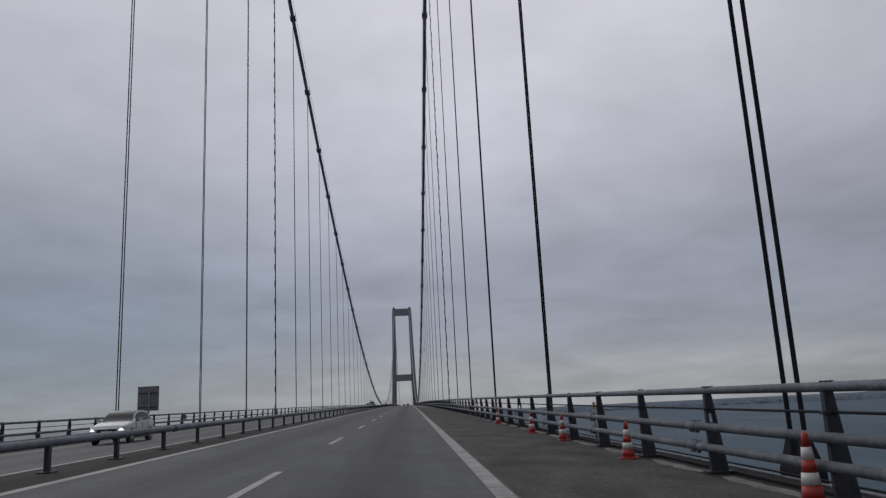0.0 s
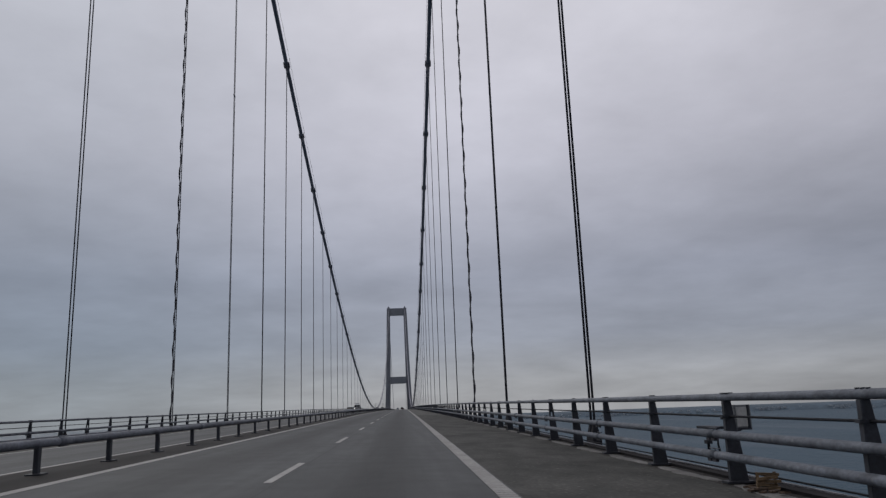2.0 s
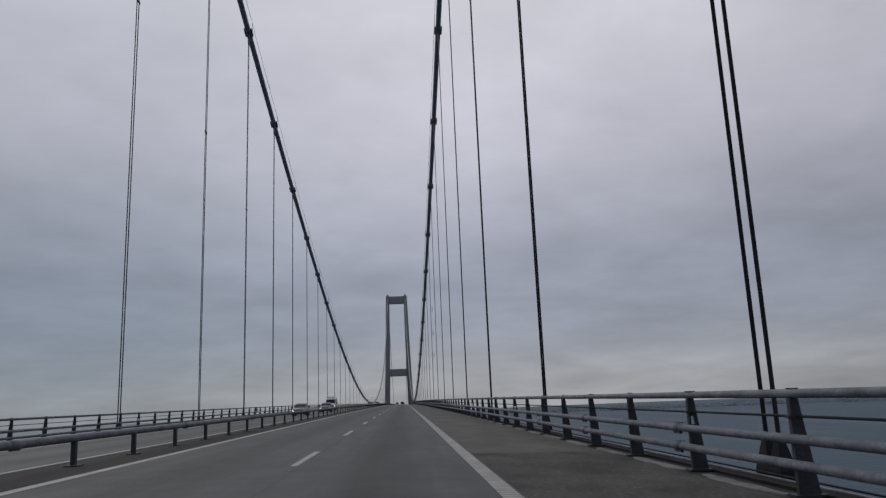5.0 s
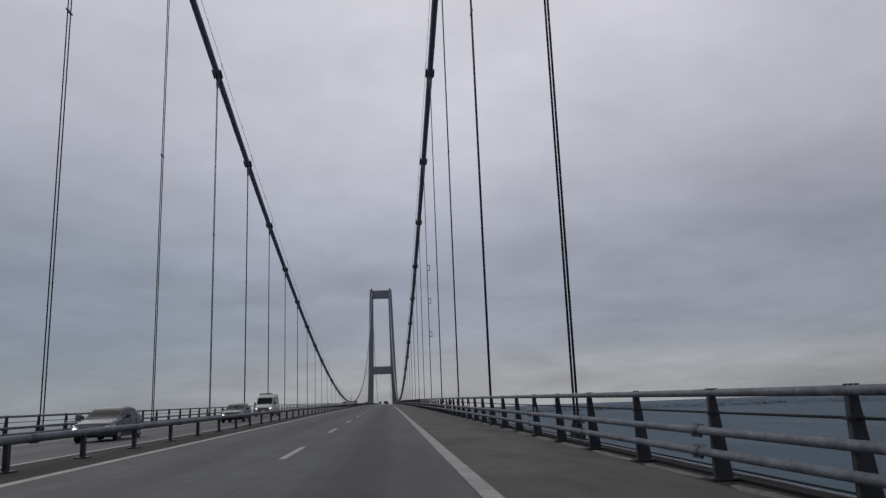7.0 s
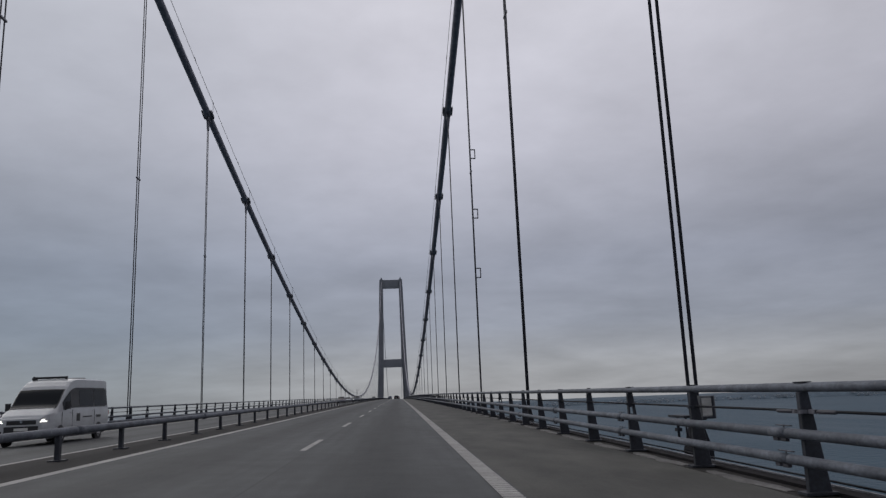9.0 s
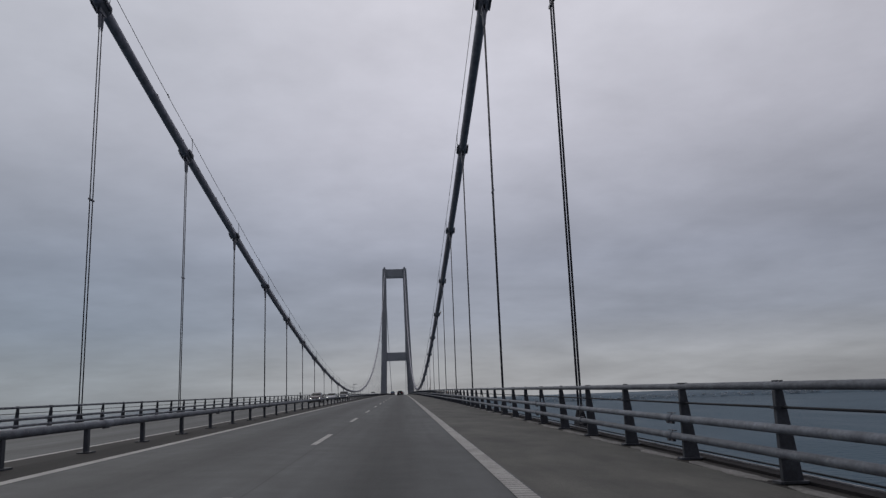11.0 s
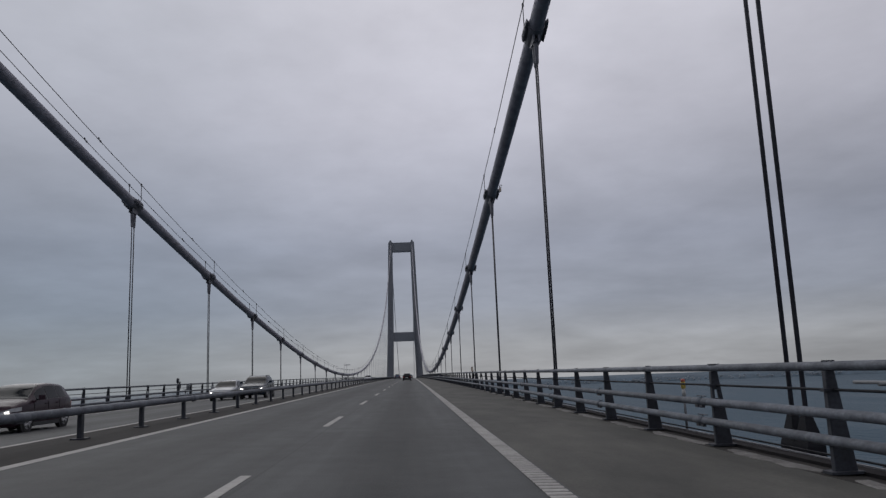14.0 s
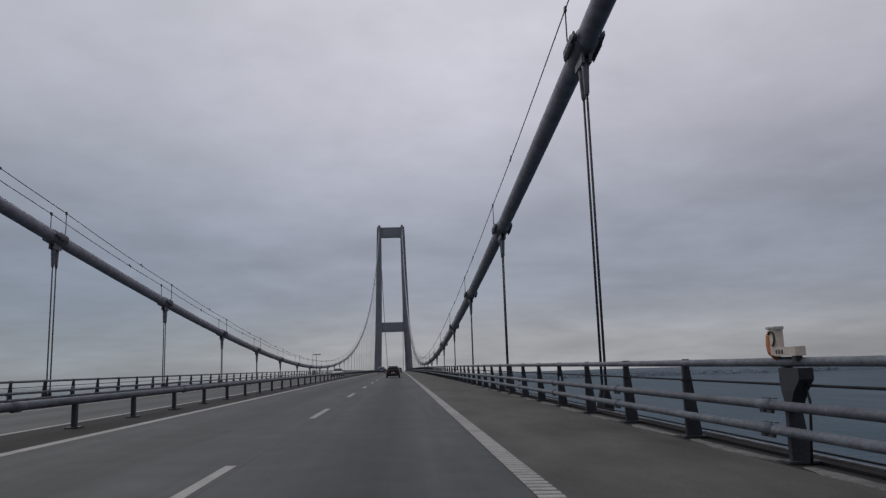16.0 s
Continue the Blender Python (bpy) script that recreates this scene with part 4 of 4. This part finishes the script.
    part("rear_bumper", Geo().box(0, tail[0] + 0.03, tail[1] + 0.13, w * 2 - 0.1, 0.11, 0.20, 0.03), M_TRIM, car)
    if roof:
        part("roof_panel", sh.slope(roof[0], roof[1], 0.02, 0.006), P_SUV, car, "black roof")
    return car


def paint(name, c):
    return material(name, c, 0.20, gloss=0.4 if c[0] > 0.15 else 0.14, vary=0.08, big=1.5, small=10, bump=0.0)


P_WHITE, P_DARK, P_SILVER = paint("white_car_paint", (0.42, 0.433, 0.45)), paint("dark_grey_car_paint", (0.019, 0.029, 0.042)), paint("silver_car_paint", (0.30, 0.315, 0.335))
P_SLATE = paint("slate_car_paint", (0.055, 0.066, 0.082))
P_BROWN, P_SUV, P_BLUE = paint("plum_car_paint", (0.034, 0.020, 0.028)), paint("black_car_paint", (0.014, 0.016, 0.019)), paint("blue_grey_car_paint", (0.10, 0.14, 0.20))
HATCH = [(-2.12, 0.26, 0.62, 0.66, 0.74, 0.70), (-1.95, 0.20, 0.72, 0.78, 0.85, 0.78), (-1.25, 0.18, 0.86, 0.93, 0.88, 0.78), (-1.0, 0.18, 0.90, 0.97, 0.89, 0.78), (-0.25, 0.18, 0.94, 1.36, 0.89, 0.66), (0.15, 0.18, 0.95, 1.45, 0.89, 0.63),
         (0.7, 0.18, 0.96, 1.47, 0.89, 0.62), (1.35, 0.18, 0.99, 1.42, 0.88, 0.62), (1.75, 0.22, 1.01, 1.28, 0.86, 0.64), (2.02, 0.26, 0.98, 1.04, 0.82, 0.72), (2.12, 0.32, 0.90, 0.94, 0.78, 0.72)]
CROSS = [(a, b + 0.05, c + 0.09, d + (0.09 if d < 1.2 else 0.10), e + 0.015, f + 0.02) for a, b, c, d, e, f in HATCH]
SEDAN = [(-2.25, 0.24, 0.58, 0.62, 0.74, 0.70), (-2.08, 0.18, 0.68, 0.74, 0.85, 0.78), (-1.3, 0.17, 0.80, 0.88, 0.88, 0.78), (-1.0, 0.17, 0.83, 0.92, 0.89, 0.77), (-0.2, 0.17, 0.88, 1.31, 0.89, 0.64), (0.25, 0.17, 0.89, 1.39, 0.89, 0.60),
         (0.8, 0.17, 0.90, 1.40, 0.89, 0.59), (1.3, 0.17, 0.92, 1.29, 0.88, 0.62), (1.75, 0.19, 0.93, 1.08, 0.87, 0.68), (2.05, 0.22, 0.90, 1.0, 0.84, 0.74), (2.25, 0.28, 0.84, 0.90, 0.79, 0.72)]
VAN = [(-2.85, 0.36, 0.92, 1.02, 0.86, 0.78), (-2.70, 0.26, 1.02, 1.14, 0.97, 0.85), (-2.25, 0.25, 1.20, 1.34, 1.02, 0.88), (-2.02, 0.25, 1.24, 1.42, 1.02, 0.90), (-1.35, 0.25, 1.28, 2.06, 1.02, 0.89), (-1.15, 0.25, 1.30, 2.24, 1.02, 0.88),
       (-0.80, 0.25, 1.32, 2.43, 1.02, 0.86), (-0.3, 0.25, 1.32, 2.52, 1.02, 0.86), (2.6, 0.25, 1.32, 2.52, 1.02, 0.86), (2.85, 0.28, 1.30, 2.48, 1.01, 0.85), (2.90, 0.36, 1.26, 2.40, 0.99, 0.83)]
SMALL = [(-1.95, 0.26, 0.66, 0.70, 0.72, 0.68), (-1.80, 0.20, 0.76, 0.83, 0.82, 0.75), (-1.30, 0.18, 0.88, 0.97, 0.86, 0.76), (-1.0, 0.18, 0.92, 1.03, 0.87, 0.76), (-0.25, 0.18, 0.96, 1.40, 0.87, 0.65), (0.15, 0.18, 0.97, 1.49, 0.87, 0.62),
         (0.7, 0.18, 0.98, 1.51, 0.87, 0.62), (1.35, 0.18, 1.00, 1.47, 0.87, 0.62), (1.72, 0.22, 1.01, 1.38, 0.85, 0.62), (1.90, 0.26, 0.99, 1.10, 0.82, 0.70), (1.96, 0.32, 0.92, 0.98, 0.78, 0.70)]
CAR = dict(screen=(-0.98, -0.12), rear=(1.42, 1.98), panes=((-0.55, 0.12), (0.20, 0.95), (1.02, 1.50)))


def place(x, y, flip=False):
    return pose(x, y, deck_z(x, y), grade(y) * (-1 if flip else 1), 0, 180 if flip else 0)


def camper_van(x, y):
    van = vehicle("camper_van", "white high-roofed camper van with black roof bar and lit headlamps", P_WHITE, VAN, place(x, y), (-1.95, 1.75), 0.34, (-2.14, -1.34), None, ((-1.62, -0.95), (-0.15, 1.25), (1.35, 2.75)), category="van", lamp_z=0.92, tall=0.7)
    bar = part("roof_bar", Geo().box(-0.10, -0.42, 2.585, 1.30, 0.10, 0.09, 0.02), M_TRIM, van, "black bar across the roof")
    for sx in (-0.7, 0.5):
        part("bar_foot", Geo().box(sx, -0.42, 2.53, 0.08, 0.14, 0.06, 0.02), M_TRIM, bar)
    part("bar_lamp", Geo().tube([(-0.74, -0.52, 2.56), (-0.74, -0.36, 2.56)], 0.085, 12), M_TRIM, bar)
    part("roof_hatch", Geo().box(0.25, 1.2, 2.56, 0.5, 0.6, 0.09, 0.05), M_CASE, van)
    sh = Shell(VAN)
    part("lower_grille", sh.front(-0.62, 0.62, (0.46, 0.46), (0.74, 0.74), 0.012), M_TRIM, van, "black lower grille")
    part("front_bumper", sh.front(-0.86, 0.86, (0.36, 0.36), (0.44, 0.44), 0.03), M_TRIM, van)
    for sx in (-1, 1):
        part("side_moulding", Geo().box(sx * 1.022, 0.0, 0.52, 0.02, 2.9, 0.16), M_TRIM, van, "black side moulding")
        for yy, wide, high in ((-0.35, 0.32, 0.30), (0.55, 0.9, 0.05), (1.7, 0.5, 0.10)):
            part("side_marking", Geo().box(sx * 1.024, yy, 0.98, 0.008, wide, high), M_TRIM, van, "dark lettering bars")


def vehicles():
    # oncoming: nose towards -y
    vehicle("car", "white crossover car with a black roof on the far carriageway", P_WHITE, CROSS, place(-6.45, 25.9), (-1.32, 1.30), 0.34, roof=(-0.10, 1.40), **CAR)
    vehicle("car", "dark grey hatchback with lit headlamps on the far carriageway", P_DARK, HATCH, place(-4.47, 251.1), (-1.32, 1.30), 0.31, **CAR)
    vehicle("car", "slate-grey hatchback with lit headlamps on the far carriageway", P_SLATE, HATCH, place(-4.7, 223.0), (-1.32, 1.30), 0.31, **CAR)
    camper_van(-6.18, 277.9)
    vehicle("car", "dark plum hatchback with lit headlamps on the far carriageway", P_BROWN, SMALL, place(-5.1, 419.2), (-1.22, 1.26), 0.31, screen=(-0.98, -0.12), rear=(1.74, 1.90), panes=((-0.55, 0.12), (0.20, 0.90), (0.98, 1.48)))
    vehicle("car", "silver saloon car with lit headlamps on the far carriageway", P_SILVER, SEDAN, place(-5.72, 450.2), (-1.42, 1.38), 0.32, screen=(-0.98, -0.1), rear=(1.1, 1.72), panes=((-0.55, 0.18), (0.26, 1.15)))
    dark = vehicle("car", "dark crossover car with roof rails and lit headlamps", P_DARK, CROSS, place(-3.30, 448.8), (-1.32, 1.30), 0.34, **CAR)
    for sx in (-1, 1):
        pts = [(sx * 0.60, -0.05, 1.50), (sx * 0.60, 0.05, 1.57), (sx * 0.59, 0.7, 1.595), (sx * 0.59, 1.3, 1.555), (sx * 0.59, 1.4, 1.48)]
        part("roof_rail", Geo().tube(pts, 0.018, 6), M_TRIM, dark)
    vehicle("car", "pale car far off with lit headlamps", P_SILVER, HATCH, place(-3.3, 590.0), (-1.32, 1.30), 0.31, **CAR)
    # ahead, seen from behind
    vehicle("car", "black sport utility car seen from behind in the near lane", P_SUV, CROSS, place(6.9, 556.0, True), (-1.32, 1.30), 0.35, lit=False, **CAR)
    vehicle("car", "blue-grey tall car seen from behind in the fast lane", P_BLUE, CROSS, place(3.4, 640.0, True), (-1.32, 1.30), 0.34, lit=False, **CAR)
    vehicle("car", "silver car seen from behind far ahead", P_SILVER, HATCH, place(7.6, 660.0, True), (-1.32, 1.30), 0.31, lit=False, **CAR)


vehicles()


# ---- loose things and fittings along the deck ----
def traffic_cone(x, y, tall, turn):
    c = thing("traffic_cone", "red and white striped plastic traffic cone on the shoulder", "traffic cone", pose(x, y, deck_z(x, y), 0, 0, turn), "cones beside the guard rail")
    g = Geo()
    g.box(0, 0, 0.015, 0.40, 0.40, 0.03, 0.05)
    g.tube([(0, 0, 0.03), (0, 0, 0.055)], [0.18, 0.155], 18)
    part("base", g, M_CONE, c)
    r = lambda z: 0.150 - 0.113 * z / tall
    cuts = [0.055, 0.27 * tall, 0.44 * tall, 0.62 * tall, 0.79 * tall, 0.97 * tall]
    for i in range(5):
        z0, z1 = cuts[i], cuts[i + 1]
        lip = 0.004 if i % 2 else 0.0
        pts, rad = [(0, 0, z0), (0, 0, z1)], [r(z0) + lip, r(z1) + lip]
        if i == 4:
            pts, rad = pts + [(0, 0, tall)], rad + [0.02]
        part("band" if i % 2 else "cone_body", Geo().tube(pts, rad, 18), M_CONE_BAND if i % 2 else M_CONE, c)


for x, y, tall in ((13.16, -3.95, 0.90), (13.0, 3.7, 0.83), (13.10, 11.55, 0.84), (13.02, 17.45, 0.83), (13.10, 30.0, 0.83)):
    traffic_cone(x, y, tall, 17 * y)


def road_sign(x, y):
    """Board seen from behind, on a post with a stay."""
    s = thing("road_sign", "grey back of a square road sign on a post", "road sign", pose(x, y, deck_z(13.5, y)))
    part("board", Geo().box(0, 0, 2.84, 1.80, 0.05, 2.08, 0.01), M_GALV, s)
    g = Geo()
    for z in (2.1, 3.3):
        g.box(0, -0.05, z, 1.6, 0.05, 0.07)
    part("brace", g, M_POST, s)
    part("post", Geo().tube([(0.1, -0.10, -0.5), (0.1, -0.10, 3.6)], 0.06, 10), M_GALV, s)
    part("stay", Geo().tube([(0.1, -0.1, 1.9), (-0.75, -0.15, 0.35), (-1.0, -0.2, -0.4)], 0.035, 8), M_GALV, s)


road_sign(-14.38, 53.0)


def control_box(x, y, side=1):
    b = thing("control_box", "pale electrical cabinet on a bracket behind the guard rail", "electrical box", pose(x, y, deck_z(13.5, y), 0, 0, 0 if side > 0 else 180), "electrical boxes along the rail")
    part("case", Geo().box(0, 0, 1.10, 0.30, 0.42, 0.44, 0.02), M_GALV, b)
    part("door", Geo().box(-0.03, -0.22, 1.11, 0.20, 0.02, 0.34, 0.01), M_CASE, b)
    g = Geo()
    g.box(0.09, -0.225, 1.11, 0.05, 0.03, 0.40, 0.01)
    g.box(-0.01, -0.225, 0.90, 0.26, 0.03, 0.035)
    part("door_frame", g, M_POST, b)
    g = Geo()
    g.box(-0.14, 0.0, 0.87, 0.30, 0.10, 0.035)
    g.box(-0.24, 0.0, 1.10, 0.16, 0.08, 0.06)
    part("bracket", g, M_POST, b)
    g = Geo()
    g.box(-0.08, 1.1, 0.90, 0.22, 0.95, 0.05, 0.02)
    part("cable_tray", g, M_POST, b)
    g = Geo()
    g.box(-0.10, 1.25, 0.62, 0.10, 0.16, 0.07)
    g.tube([(-0.10, 1.25, 0.88), (-0.10, 1.25, 0.45)], 0.03, 8)
    g.tube([(-0.12, 0.72, 0.88), (-0.12, 0.74, 0.6), (-0.12, 0.68, 0.44)], 0.02, 6)
    part("tray_foot", g, M_POST, b)


control_box(13.92, 56.5)
control_box(13.92, 260.5)
control_box(-13.9, 62.0, -1)
control_box(-13.9, 468.5, -1)
control_box(-13.9, 243.0, -1)


def beacon(x, y, side=1, shell=M_BEIGE, cover=M_ORANGE, label="beige and orange L-shaped signal housing on the rail bracket"):
    """L-shaped signal housing on a bracket over the top rail."""
    b = thing("signal_housing", label, "signal unit", pose(x, y, deck_z(13.46, y), 0, 0, 0 if side > 0 else 180))
    g = Geo()
    g.box(0, 0.24, 1.77, 0.16, 0.17, 0.40, 0.03)
    g.box(0, -0.10, 1.62, 0.16, 0.66, 0.13, 0.03)
    part("housing", g, shell, b)
    pts = [(0, 0.30, 1.95), (0, 0.37, 1.86), (0, 0.385, 1.74), (0, 0.36, 1.62), (0, 0.27, 1.55)]
    part("lamp_cover", Geo().tube(pts, [0.07, 0.09, 0.095, 0.09, 0.06], 14), cover, b, "rounded lamp cover")
    part("cap", Geo().box(0, 0.27, 1.975, 0.16, 0.30, 0.04, 0.03), M_CASE, b)
    pts = [(-0.09, 0.23 + 0.09 * math.cos(t), 1.82 + 0.11 * math.sin(t)) for t in (0.6 + i * 0.5 for i in range(9))]
    part("cable_loop", Geo().tube(pts, 0.016, 6), M_TRIM, b)
    g = Geo()
    g.box(0, -0.30, 1.54, 0.10, 0.14, 0.12, 0.02)
    part("foot", g, M_TRIM, b)
    g = Geo()
    g.loft([[(-0.06, 0.02, 0.75), (0.12, 0.02, 0.75), (0.12, -0.06, 0.75), (-0.06, -0.06, 0.75)], [(-0.08, 0.10, 1.05), (0.14, 0.10, 1.05), (0.14, -0.25, 1.05), (-0.08, -0.25, 1.05)],
            [(-0.08, 0.12, 1.22), (0.14, 0.12, 1.22), (0.14, -0.43, 1.22), (-0.08, -0.43, 1.22)], [(-0.08, 0.12, 1.38), (0.14, 0.12, 1.38), (0.14, -0.43, 1.38), (-0.08, -0.43, 1.38)]])
    part("bracket", g, M_POST, b)
    for i in range(3):
        part("label_bar", Geo().box(-0.083, 0.12 - 0.08 * i, 1.62, 0.006, 0.04, 0.06), M_TRIM, b)
    part("conduit", Geo().tube([(0.10, -0.25, 1.15), (0.12, -0.3, 0.9), (0.1, -0.28, 0.5), (0.1, -0.2, 0.05)], 0.02, 6), M_TRIM, b)


beacon(13.46, 463.9)
beacon(-13.46, 463.9, -1, M_GALV, M_POST, "dark grey signal housing on the rail bracket")


def access_ladder():
    """Small railed landing hung outside the guard rail."""
    x, y0, y1 = 14.72, 401.9, 405.9
    z = deck_z(x, 404)
    b = thing("access_platform", "small galvanised access landing with railings outside the deck edge", "platform", pose(x, 0, z))
    part("floor_plate", Geo().box(0.1, y0 + 1.3, 0.02, 0.7, 2.8, 0.05, 0.02), M_GALV, b)
    for y in (y0, y0 + 0.7, y0 + 1.4, y0 + 2.6):
        part("upright", Geo().box(0.40, y, 0.62, 0.07, 0.07, 1.2, 0.01), M_GALV, b)
    for z1 in (0.35, 0.75, 1.2):
        part("handrail", Geo().tube([(0.40, y0 - 0.1, z1), (0.40, y1 + 0.2 if z1 > 1 else y0 + 2.7, z1)], 0.03, 8), M_GALV, b)
    for yy in (y0, y0 + 2.6):
        for z1 in (0.35, 0.75, 1.2):
            part("cross_bar", Geo().tube([(-0.2, yy, z1), (0.40, yy, z1)], 0.028, 6), M_GALV, b)


access_ladder()


def marker(x, y):
    m = thing("marker_post", "small yellow-topped marker post outside the guard rail", "marker", pose(x, y, deck_z(14, y)))
    part("post", Geo().tube([(0, 0, -0.05), (0, 0, 0.98)], 0.03, 8), M_GALV, m)
    part("sleeve", Geo().tube([(0, 0, 0.82), (0, 0, 1.0)], 0.042, 10), M_CASE, m)
    part("head", Geo().tube([(0, 0, 1.0), (0, 0, 1.02), (0, 0, 1.15), (0, 0, 1.16)], [0.04, 0.055, 0.055, 0.05], 12), M_YELLOW, m)
    part("cap", Geo().tube([(0, 0, 1.16), (0, 0, 1.21), (0, 0, 1.23)], [0.050, 0.045, 0.025], 12), M_RED_CAP, m, "red cap")


marker(14.1, 411.3)
marker(14.1, 11.05)


def mast(x, y, tall, lamp):
    z = deck_z(13.9, y)
    if lamp:
        m = thing("light_mast", "grey mast with a wide flat lamp head at midspan", "lamp post", pose(x, y, z))
        part("pole", Geo().tube([(0, 0, -0.1), (0, 0, tall)], [0.09, 0.06], 10), M_GALV, m)
        part("lamp_head", Geo().box(0.2, 0, tall, 2.0, 0.5, 0.22, 0.05), M_GALV, m)
    else:
        m = thing("antenna_mast", "thin grey antenna mast with a cabinet at midspan", "mast", pose(x, y, z))
        part("pole", Geo().tube([(0, 0, -0.1), (0, 0, tall)], [0.07, 0.03], 8), M_GALV, m)
        part("cabinet", Geo().box(0.2, 0.5, 0.8, 0.7, 1.4, 1.7, 0.05), M_CASE, m)


mast(-14.1, 646.0, 6.3, False)
mast(-14.1, 654.0, 5.7, True)


def rubble():
    """Splintered crate and rusty scrap lying in the gutter by a post."""
    b = thing("scrap_heap", "broken ochre crate and rusty scrap by a rail post", "debris", pose(13.55, 55.0, deck_z(13.55, 55.0) + 0.01))
    mt = material("ochre_timber", (0.15, 0.10, 0.055), 0.9, vary=0.5, big=6, small=40)
    mr = material("rusty_scrap", (0.07, 0.045, 0.03), 0.9, vary=0.5, big=7, small=40)
    random.seed(4)
    for i in range(5):
        g = Geo()
        m = pose(random.uniform(-0.03, 0.03), -0.12 + random.uniform(-0.05, 0.05), 0.04 + 0.052 * i, 0, random.uniform(-6, 6), random.uniform(-14, 14))
        g.prism([(-0.19, -0.03), (0.17, -0.04), (0.19, 0.03), (-0.16, 0.04)], -0.021, 0.021, m)
        part("crate_board", g, mt, b)
    for s in (-1, 1):
        part("crate_upright", Geo().box(0.14 * s, -0.08, 0.14, 0.045, 0.04, 0.28, 0.008), mt, b)
    for i in range(9):
        g = Geo()
        m = pose(random.uniform(-0.35, 0.2), random.uniform(-0.9, 0.2), 0.02 + 0.012 * i % 0.04, random.uniform(-8, 8), random.uniform(-10, 10), random.uniform(0, 180))
        g.prism([(-0.11, -0.03), (0.02, -0.05), (0.12, -0.02), (0.09, 0.04), (-0.08, 0.05)], -0.015, 0.015, m)
        part("scrap_piece", g, mr, b)


rubble()
